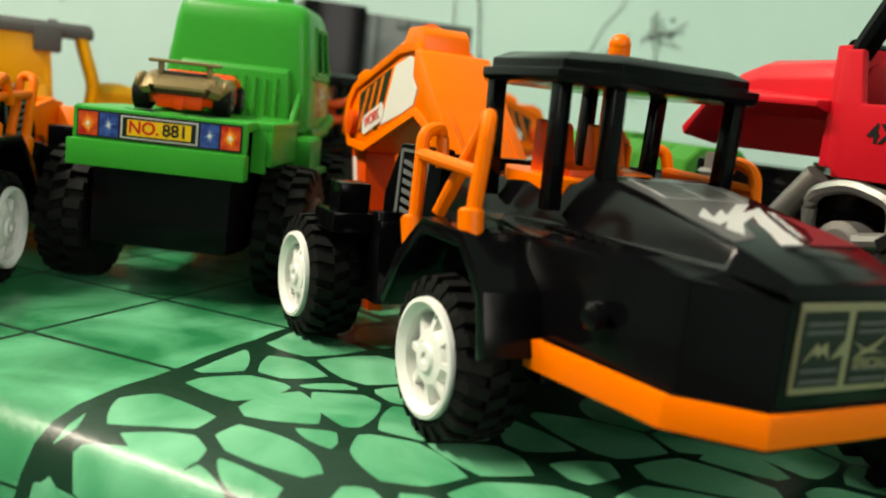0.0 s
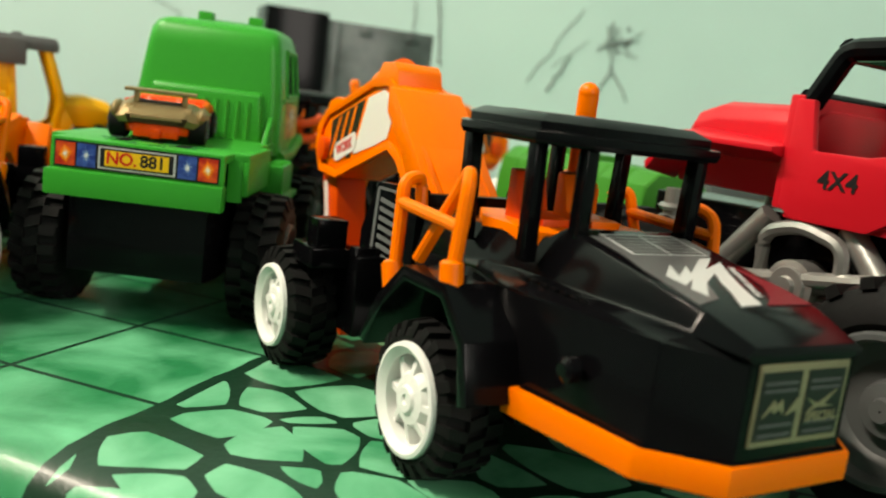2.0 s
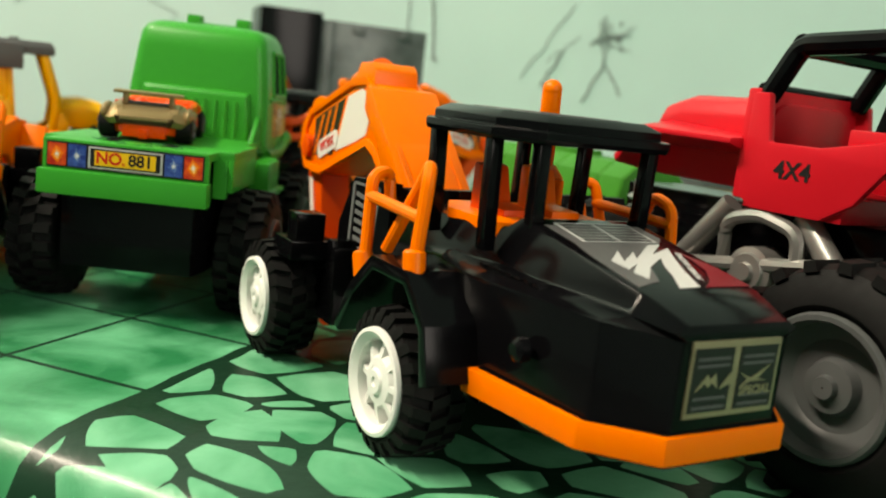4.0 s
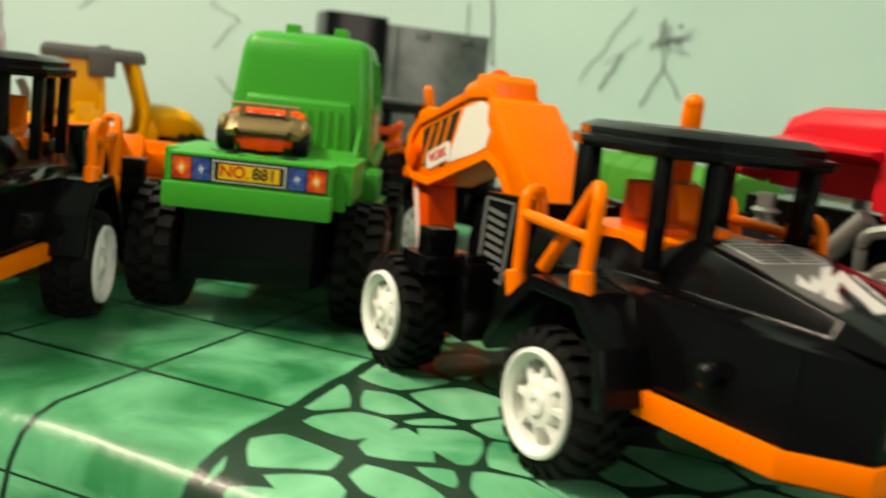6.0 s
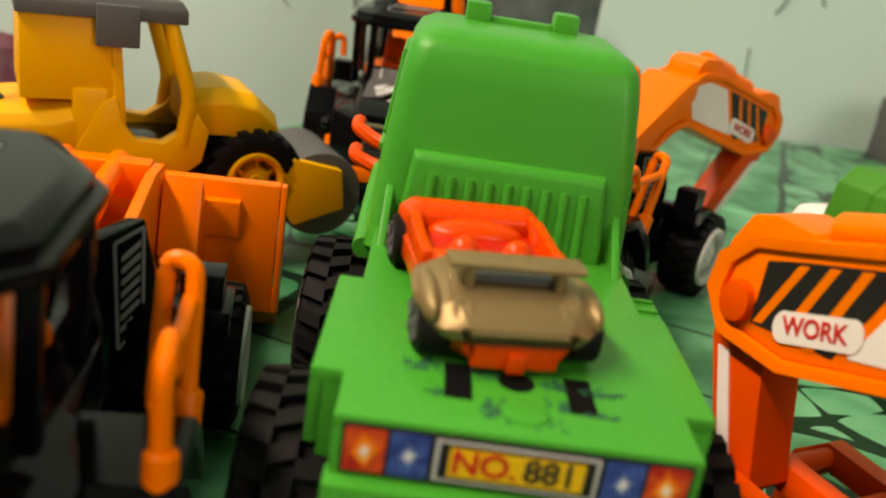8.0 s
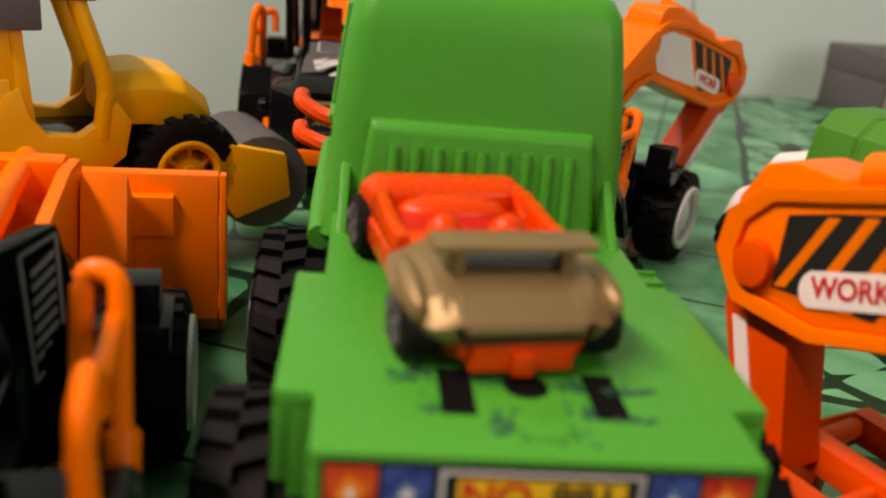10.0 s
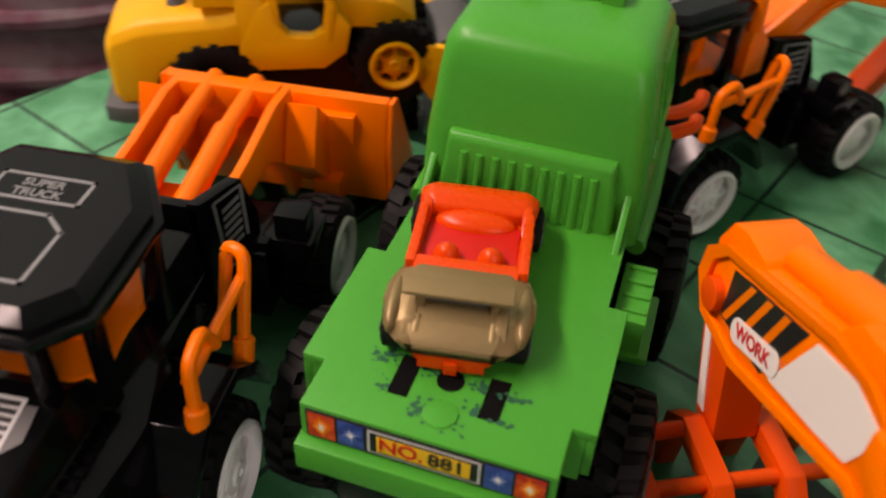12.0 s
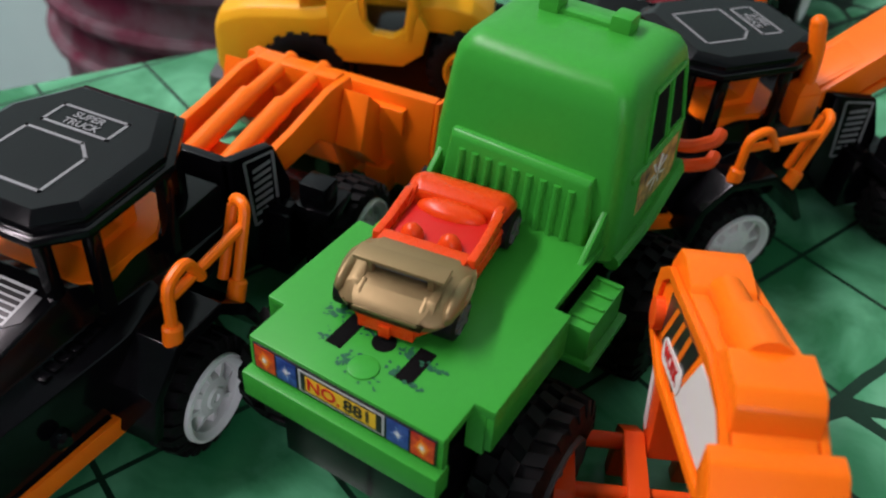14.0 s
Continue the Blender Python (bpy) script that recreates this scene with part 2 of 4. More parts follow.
    l.new(col, b.inputs["Base Color"])
    fine = n.new("ShaderNodeTexNoise")
    fine.inputs["Scale"].default_value, fine.inputs["Detail"].default_value, fine.inputs["Roughness"].default_value = 0.06, 6, 0.62
    l.new(uv.outputs[0], fine.inputs["Vector"])
    bp = n.new("ShaderNodeBump")
    bp.inputs["Strength"].default_value, bp.inputs["Distance"].default_value = 0.25, 0.002
    l.new(fine.outputs["Fac"], bp.inputs["Height"])
    l.new(bp.outputs["Normal"], b.inputs["Normal"])
    b.inputs["Roughness"].default_value = 0.29
    b.inputs["Specular IOR Level"].default_value = 0.22
    b.inputs["Coat Weight"].default_value = 0.08
    b.inputs["Coat Roughness"].default_value = 0.12
    return m


def table():
    def at(p, q, z):
        v = E1 * p + E2 * q
        return (v.x, v.y, z)
    root = new("tablecloth")
    tagged(root, "glossy green oilcloth printed with tiles and pebbles on a table", "tablecloth", kind="structure")
    bm = bmesh.new()
    fold = [(110.0, -220), (110.0, -25), (110.6, -16), (112.2, -9.5), (115.0, -4.5), (119.0, -1.5), (125.0, 0)]
    ps = [-366, -300, -200, -100, 0, 100, 200, 300, 420, 560]
    grid = [[bm.verts.new(at(p, q, z)) for q, z in fold] for p in ps]
    lay = bm.loops.layers.uv.new("UVMap")
    for a, b in zip(grid, grid[1:]):
        for i in range(len(fold) - 1):
            bm.faces.new((a[i], b[i], b[i + 1], a[i + 1]))
    # far edge runs just short of the wall
    back = [bm.verts.new(c) for c in [(560 * 0.886 + 300 * 0.464, 712, 0), (30, 700, 0), (-38, 600, 0)]]
    bm.faces.new([g[-1] for g in grid] + back)
    down = [bm.verts.new((v.co.x - 6, v.co.y + 6, -60)) for v in (back[0], back[1], back[2], grid[0][-1])]
    up = [back[0], back[1], back[2], grid[0][-1]]
    for i in range(3):
        bm.faces.new((up[i], up[i + 1], down[i + 1], down[i]))
    corner = E1 * 0 + Vector((-11.2, 230.4, 0))
    for f in bm.faces:
        for lp in f.loops:
            d = lp.vert.co - corner
            lp[lay].uv = (d.dot(E1), d.dot(E2) + (d.z if d.z < -12 and lp.vert.co.dot(E2) < 113 else 0))
    ob = part("cloth_sheet", bm, cloth_material(), root, bev=0, smooth=60)
    bm = bmesh.new()
    flat(bm, [at(p, q, 0)[:2] for p, q in [(-380, 125), (540, 125), (540, 360), (-80, 500), (-330, 160)]], -32, -4)
    tagged(part("table_top", bm, WOOD, None), "wooden table top under the cloth", "table", kind="structure")
    bm = bmesh.new()
    for p, q in [(-300, 150), (480, 160), (480, 330), (-120, 420)]:
        c = at(p, q, 0)
        box(bm, c[0] - 20, c[0] + 20, c[1] - 20, c[1] + 20, -700, -32)
    tagged(part("table_legs", bm, WOOD, None), "wooden table legs", "table", kind="structure")


table()


# ---- wheels ----
def wheel(parent, x, y, z, r, w, rim_r, rim_mat, lugs=22, spokes=8, lug_depth=1.3):
    """x is the outer face; the wheel reaches inwards from it."""
    s = 1 if x > 0 else -1

    def tyre(bm):
        base = r - lug_depth
        prof = [(w - 0.5, 0.3), (w, rim_r), (w, base - 2.6), (w - 1.0, base - 0.6), (w * 0.64, base), (w * 0.36, base), (1.0, base - 0.6), (0, base - 2.6), (0, rim_r + 1.2), (0.6, rim_r)]
        n = 2 * lugs
        vs = [[bm.verts.new((x - s * d, y + q * math.cos(math.tau * (k + 0.5 * (row == 5)) / n), z + q * math.sin(math.tau * (k + 0.5 * (row == 5)) / n))) for k in range(n)] for row, (d, q) in enumerate(prof)]
        tread = []
        for row in range(len(prof) - 1):
            for k in range(n):
                f = bm.faces.new((vs[row][k], vs[row][(k + 1) % n], vs[row + 1][(k + 1) % n], vs[row + 1][k]))
                if (row in (2, 3, 5, 6) and k % 2 == 0) or (row == 4 and k % 2):
                    tread.append((row, f))
        bmesh.ops.recalc_face_normals(bm, faces=bm.faces)
        for rows in ((2, 3), (4,), (5, 6)):
            got = bmesh.ops.extrude_face_region(bm, geom=[f for row, f in tread if row in rows])["geom"]
            for v in [g for g in got if isinstance(g, bmesh.types.BMVert)]:
                out = Vector((0, v.co.y - y, v.co.z - z))
                v.co += out.normalized() * (lug_depth * (1.0 if out.length > base - 2 else 0.55))
        bmesh.ops.delete(bm, geom=[f for row, f in tread if f.is_valid], context="FACES_ONLY")

    t = make("wheel", TYRE, parent, tyre, bev=0)

    def rim(bm):
        turned(bm, (x, y, z), (-s, 0, 0), [(-0.2, rim_r - 1.6), (-0.9, rim_r - 0.8), (-0.7, rim_r), (0.6, rim_r + 0.2), (6, rim_r), (6, rim_r - 1.4), (3.6, rim_r - 2.0), (0.4, rim_r - 2.3), (-0.2, rim_r - 1.6)], 36, True)
        turned(bm, (x, y, z), (-s, 0, 0), [(4.2, rim_r - 1.6), (4.2, 0.3), (5.4, 0.3), (5.4, rim_r - 1.6)], 30)
        turned(bm, (x, y, z), (-s, 0, 0), [(4.2, rim_r * 0.56), (1.6, rim_r * 0.50), (0.7, rim_r * 0.44), (0.4, rim_r * 0.26), (-0.2, rim_r * 0.22), (-0.2, rim_r * 0.1), (0.3, rim_r * 0.08), (0.3, 0.05)], 24)
        for k in range(spokes):
            a = 2 * math.pi * k / spokes
            m = Matrix.Translation((x, y, z)) @ Matrix.Rotation(a, 4, "X")
            hw = rim_r * 0.085
            solid(bm, [[m @ Vector((-s * d, e, h)) for e, d in ((-hw * f, 4.4), (hw * f, 4.4), (hw * f * 0.6, dd), (-hw * f * 0.6, dd))] for h, f, dd in ((rim_r * 0.3, 1.0, 0.4), (rim_r * 0.86, 1.25, 1.8))])
    rm = make("rim", rim_mat, t, rim, "white spoked plastic rim" if rim_mat is WHITE else "", bev=0, smooth=40)

    # black discs on the closed dish paint the dark of holes between spokes
    def hole_discs(bm):
        for k in range(spokes):
            a = 2 * math.pi * (k + 0.5) / spokes
            turned(bm, (x - s * 4.05, y + rim_r * 0.72 * -math.sin(a), z + rim_r * 0.72 * math.cos(a)), (-s, 0, 0), [(0, rim_r * 0.10), (0.3, rim_r * 0.10)], 6)
    make("rim_holes", INK, t, hole_discs, bev=0)
    return t


# ---- tractors ----
ROOF = [(-16, 36), (16, 36), (23.5, 44), (23.5, 70), (14, 86), (-14, 86), (-23.5, 70), (-23.5, 44)]


def grow(pts, k, cx=0.0, cy=61.0):
    return [(cx + (x - cx) * k, cy + (y - cy) * k) for x, y in pts]


def tractor_body(t):
    """Nose at y = 0, working end towards +y."""
    def hood(bm):
        rings = []
        for y, wb, ws, zs, wh, zt in [(1.8, 12.4, 12.6, 39.8, 12.2, 42.3), (11, 21.5, 22.5, 41, 14, 45.5), (42, 25, 26, 42, 15, 53.5), (46, 25, 26, 42, 15.5, 51), (60, 20, 22, 42, 17, 50), (92, 16, 18, 38, 16, 49)]:
            rings.append([(wb, y, 19), (ws, y, 22), (ws, y, zs), (wh + 2.2, y, zs + 1.2), (wh, y, zt), (-wh, y, zt), (-wh - 2.2, y, zs + 1.2), (-ws, y, zs), (-ws, y, 22), (-wb, y, 19)])
        solid(bm, rings)
    make("body", BLACK, t, hood, "glossy black engine hood and cab base", bev=0.6)

    def bumper(bm):
        out = [(-14.0, 0.6), (14.6, 0.6), (24, 11.5), (28, 38), (24, 38), (21, 14), (-21, 14), (-24, 38), (-28, 38), (-24, 11.5)]
        flat(bm, out, 20.0, 25.2)
    make("bumper", ORANGE, t, bumper, "orange wrap-around bumper", bev=0.5)
    make("bumper_top", BLACK, t, lambda bm: flat(bm, [(-13.4, 1.2), (13.6, 1.2), (23, 11), (26, 36), (-26, 36), (-23, 11)], 22, 25.4), bev=0.2)

    def grille(bm):
        box(bm, -10.4, 10.8, 1.35, 2.0, 26.4, 39.6)
    g = make("grille", GILT, t, grille, "dull gilt-framed grille sticker", bev=0.1)

    def gpanels(bm):
        for x0 in (-10, 0.8):
            flat(bm, [(x0, 1.2), (x0 + 9.2, 1.2), (x0 + 9.2, 1.4), (x0, 1.4)], 27.4, 38.5)
    make("grille_panel", INK, g, gpanels, bev=0)

    def gbars(bm):
        for x0 in (-9.2, 1.6):
            for z in (28, 29.6, 35.2, 36.4):
                box(bm, x0, x0 + 7.6, 1.08, 1.25, z, z + 0.5)
    make("grille_print", GREY, g, gbars, bev=0)
    make("grille_logo", GILT, g, lambda bm: [solid(bm, [[(x, y, z) for x, z in pts] for y in (1.02, 1.2)]) for pts in ([(-9, 31.2), (-6.5, 34), (-5.8, 33), (-4.6, 34), (-4.0, 31.4), (-5.2, 32.6), (-6.2, 31.8), (-7, 32.6)], [(-3.4, 31.4), (-1.2, 34), (-0.2, 34), (0.4, 31.4), (-0.6, 32), (-1.6, 32)], [(1.2, 33.9), (4.2, 32.8), (8.6, 35), (5.6, 32.6), (8.0, 32.2), (4, 32.2), (1.6, 31.4), (3.2, 32.6)])], "plain gilt logo shape", bev=0)
    words("grille_word", "SPECIAL", 2.2, pose(5.4, 1.05, 30.6, 90, 0, 0), GILT, g)

    # hood stickers lie on the sloping hood
    slope = math.degrees(math.atan2(8.0, 31))
    hm = lambda x, y: pose(x, y, 45.5 + (y - 11) * 8.0 / 31 + 0.12, slope, 0, 0)

    def vents(bm):
        m = hm(0, 35)
        box(bm, -9.5, 9.5, -4.5, 4.5, -0.1, 0.12, m)
    v = make("hood_vent", LINE, t, vents, "silver vent sticker on the hood", bev=0)

    def slots(bm):
        m = hm(0, 35)
        for i in range(6):
            for x0 in (-8.8, 0.4):
                box(bm, x0, x0 + 8.4, -4.2 + i * 1.42, -3.25 + i * 1.42, 0.1, 0.2, m)
    make("hood_vent_print", INK, v, slots, bev=0)

    def wedge(bm):
        m = hm(0, 19)
        for pts in ([(-10.2, 3.6), (-4.8, 7.9), (-7.2, 3.4), (-1.2, 7.5), (-3.3, 4.4), (5.6, 10.6), (9.2, 11), (2.4, 6.2), (9.8, 9.4), (6.6, 4.6), (3.4, -1), (0.9, -6.9), (-4.5, -7.3), (-1.2, -2.5), (0.8, 1.4), (3.4, 4.9), (-3.2, 1), (-8.2, -3.8), (-9.4, -1.2), (-5.0, 2.4), (-9.2, 0.1)],):
            solid(bm, [[m @ Vector((x, y, z)) for x, y in pts] for z in (-0.05, 0.14)])
    make("hood_graphic", LINE, t, wedge, "silver jagged stripe sticker", bev=0)

    def redwedge(bm):
        m = hm(0, 19)
        solid(bm, [[m @ Vector((x, y, z)) for x, y in [(2.2, -7), (13.7, -7), (13.7, 0), (10.4, 8.6), (10.6, 4), (9.4, -0.5), (6, -4.5)]] for z in (-0.05, 0.1)])
    make("hood_flash", MAROONINK, t, redwedge, "dark red flash sticker", bev=0)

    words("hood_word", "POWER RACING", 1.7, hm(7.0, 20.4) @ pose(0, 0, 0.12, 0, 0, 62), LINE, t)

    def greypatch(bm):
        m = hm(0, 19)
        solid(bm, [[m @ Vector((x, y, z)) for x, y in [(-13.3, -6.5), (-6.5, -4.5), (-3, 1), (2, 7), (9, 11), (12.5, 14), (12, 20), (-12.5, 20), (-12, 12), (-13, 6)]] for z in (-0.05, 0.06)])
    make("hood_patch", DIMLINE, t, greypatch, "grey flash sticker", bev=0)
    # the nose reaches a little further forward and upward
    def ahead(y, z):
        k = min(1.0, max(0.0, (0.042 - y) / 0.031))
        return y - 0.0042 * k, z + (0.0014 * k if z > 0.0262 else 0.0)
    for ob in t.children_recursive:
        if ob.type == "MESH":
            for v in ob.data.vertices:
                v.co.y, v.co.z = ahead(v.co.y, v.co.z)
    for s in (-1, 1):
        for k in range(7):
            make("step_rib", BLACK, t, lambda bm, s=s, k=k: box(bm, s * 19.3 - 1.7, s * 19.3 + 1.7, 26 + k * 3.0, 28.2 + k * 3.0, 42.4, 43.6), bev=0.2)

        def fender(bm, s=s):
            outer = [(35, 22), (38, 33), (47, 41.5), (63, 41.5), (73, 33), (79, 22), (76.5, 21), (70.5, 31), (62, 38.5), (48, 38.5), (40.5, 31.5), (38, 21)]
            side(bm, outer, s * 20, s * 37)
            side(bm, [(37, 22), (40, 33), (48, 40), (62, 40), (71, 32), (77, 22)], s * 20, s * 22.5)
        make("fender", BLACK, t, fender, "black angular rear wheel arch", bev=0.4)
        make("step_stub", BLACK, t, lambda bm, s=s: turned(bm, (s * 25.5, 22, 33), (s, 0, 0), [(0, 2.4), (1.8, 2.2), (2.6, 1.2)], 14), bev=0)

        def rail(bm, s=s):
            if s < 0:
                tube(bm, bend([(s * 34.5, 49, 41), (s * 33.2, 49, 59), (s * 32.0, 51, 62), (s * 30.8, 54, 60), (s * 32.0, 66, 42)], 2.5), 1.4)
                tube(bm, bend([(s * 34.5, 71, 36), (s * 33.2, 73.5, 57), (s * 28.5, 75, 58), (s * 28, 74, 50)], 2.5), 1.4)
            else:
                tube(bm, bend([(s * 34.5, 49, 41), (s * 34, 50.5, 55.5), (s * 34, 57, 57.5), (s * 34.1, 61, 50)], 2.5), 1.4)
                tube(bm, bend([(s * 34.5, 71, 36), (s * 34, 79, 57.5), (s * 29.5, 81, 57.5), (s * 29.5, 73, 38)], 2.5), 1.4)
            tube(bm, [(s * 33.8, 49.5, 51.5), (s * 33.6, 73.0 if s < 0 else 77.5, 52.5)], 1.3)
            turned(bm, (s * 34.5, 48.7, 40.6), (0, 0.16, 1), [(0, 2.3), (4.2, 2.3), (4.8, 1.7)], 12)
            turned(bm, (s * 34.5, 70.6, 35), (0, 0.38, 1), [(0, 2.3), (5, 2.3), (5.6, 1.7)], 12)
        make("hand_rail", ORANGE, t, rail, "orange tubular step rail", bev=0)
        wheel(t, s * 37, 56, 16, 16, 14, 11.3, WHITE)
        wheel(t, s * 39.0, 128.0, 16, 16, 14, 10.8, WHITE)

        def block(bm, s=s):
            flat(bm, [(s * 24, 109), (s * 37, 109), (s * 37, 122), (s * 24, 122)], 30, 35)
            flat(bm, [(s * 27.5, 110), (s * 35.5, 110), (s * 35.5, 117), (s * 27.5, 117)], 35, 42)
            side(bm, [(104, 18), (106, 36), (109, 36), (114, 30), (113, 18)], s * 19, s * 27)
            side(bm, [(103, 14), (104, 34), (120, 34), (122, 14)], s * 14, s * 27)
        make("front_fender", BLACK, t, block, "black front fender with step block", bev=0.5)

    make("roof", BLACK, t, lambda bm: (solid(bm, [[(x, y, z) for x, y in grow(ROOF, k)] for z, k in ((68.4, 0.98), (69.4, 1.0), (70.8, 1.0), (71.0, 0.93), (72.7, 0.93), (74.2, 0.80))])), "black octagonal cab roof", bev=0.25, smooth=15)

    def roofline(bm):
        for pts in ([(-10, 46), (10, 46), (10, 59), (5.5, 63), (-10, 63)], [(-9, 66.5), (9, 66.5), (9, 73.5), (-9, 73.5)]):
            n = len(pts)
            for a, b in zip(pts, pts[1:] + pts[:1]):
                d = (Vector(b) - Vector(a)).normalized() * 0.4
                q = Vector((-d.y, d.x))
                c = [Vector(a) - d - q, Vector(b) + d - q, Vector(b) + d + q, Vector(a) - d + q]
                flat(bm, [tuple(v) for v in c], 74.1, 74.35)
    rl = make("roof_marking", ROOFLINE, t, roofline, "silver outlined roof markings", bev=0)
    words("roof_word", "SUPER", 3.0, pose(0, 71.3, 74.3), ROOFLINE, rl)
    words("roof_word", "TRUCK", 3.0, pose(0, 68.4, 74.3), ROOFLINE, rl)
    inner = grow(ROOF, 0.84)
    for i, (x, y) in enumerate(inner):
        def post(bm, x=x, y=y):
            tx, ty = x * 1.05, 61 + (y - 61) * 1.02
            k = 1.5
            solid(bm, [[(x * 1.01 - k, y - k, 46), (x * 1.01 + k, y - k, 46), (x * 1.01 + k, y + k, 46), (x * 1.01 - k, y + k, 46)], [(tx - 1.4, ty - 1.4, 68.8), (tx + 1.4, ty - 1.4, 68.8), (tx + 1.4, ty + 1.4, 68.8), (tx - 1.4, ty + 1.4, 68.8)]])
        make("cab_post", BLACK, t, post, bev=0.3)
    for x0 in (-10.5, 2.5):
        def seat(bm, x0=x0):
            side(bm, [(55, 48), (55, 53), (64, 53.5), (66.5, 61.5), (69, 62), (69, 48)], x0, x0 + 8)
        make("seat", DEEP if x0 < 0 else ORANGE, t, seat, "orange plastic seat", bev=0.8)
    make("cab_floor", ORANGE, t, lambda bm: flat(bm, grow(ROOF, 0.72), 48, 51.5), bev=0.3)
    make("neck", BLACK, t, lambda bm: (box(bm, -9, 9, 88, 104, 14, 40), box(bm, -16, 16, 48, 62, 12, 20), box(bm, -20, 20, 60, 90, 20, 30), turned(bm, (-31, 56, 16), (1, 0, 0), [(0, 2), (62, 2)], 10), turned(bm, (-34, 128.5, 16), (1, 0, 0), [(0, 2), (68, 2)], 10)), bev=0.5)

    def frontbox(bm):
        for s in (-1, 1):
            solid(bm, [[(s * (d + 0.42 * (y - 100)), y, z) for y, z in [(97, 22), (97, 52.5), (109, 52.5), (113, 40), (113, 16), (104, 14)]] for d in (14.0, 17.4)])
        box(bm, -15.6, 15.6, 97, 100, 22, 51.5)
        box(bm, -15.6, 15.6, 97, 124, 14, 26)
        box(bm, -26, 26, 124, 139, 10, 22)
    make("front_frame", BLACK, t, frontbox, "black front frame with side plates", bev=0.6)
    for s in (-1, 1):
        def vent(bm, s=s):
            def slab(pts):
                solid(bm, [[(s * (d + 0.42 * (y - 100)), y, z) for y, z in pts] for d in (17.42, 17.62)])
            for a, b in (((100.5, 50.5), (108.4, 51)), ((108.4, 51), (109.0, 32)), ((109.0, 32), (102.0, 29.5)), ((102.0, 29.5), (100.5, 50.5))):
                d = (Vector(b) - Vector(a)).normalized() * 0.35
                q = Vector((-d.y, d.x))
                slab([tuple(v) for v in (Vector(a) - q, Vector(b) - q, Vector(b) + q, Vector(a) + q)])
            for k in range(7):
                slab([(102.6, 32.5 + k * 2.3), (107.6, 33.9 + k * 2.3), (107.6, 35.0 + k * 2.3), (102.6, 33.6 + k * 2.3)])
        make("vent_sticker", ROOFLINE, t, vent, "grey-lined vent sticker", bev=0)


def exhaust(t, mat):
    def pipe(bm):
        flat(bm, [(13.5, 76), (21.5, 76), (21.5, 85), (13.5, 85)], 47, 58)
        solid(bm, [[(13.5, 76, 58), (21.5, 76, 58), (21.5, 85, 58), (13.5, 85, 58)], [(15.5, 78.5, 61.5), (20, 78.5, 61.5), (20, 83, 61.5), (15.5, 83, 61.5)]])
        tube(bm, bend([(17.7, 80.7, 60), (17.7, 80.7, 70), (16.2, 79.0, 80)], 4), 2.5, 14)
        bmesh.ops.create_uvsphere(bm, u_segments=14, v_segments=7, radius=2.5, matrix=Matrix.Translation((16.2, 79.0, 80)))
    make("exhaust_pipe", mat, t, pipe, "orange exhaust pipe on a block base", bev=0.6)


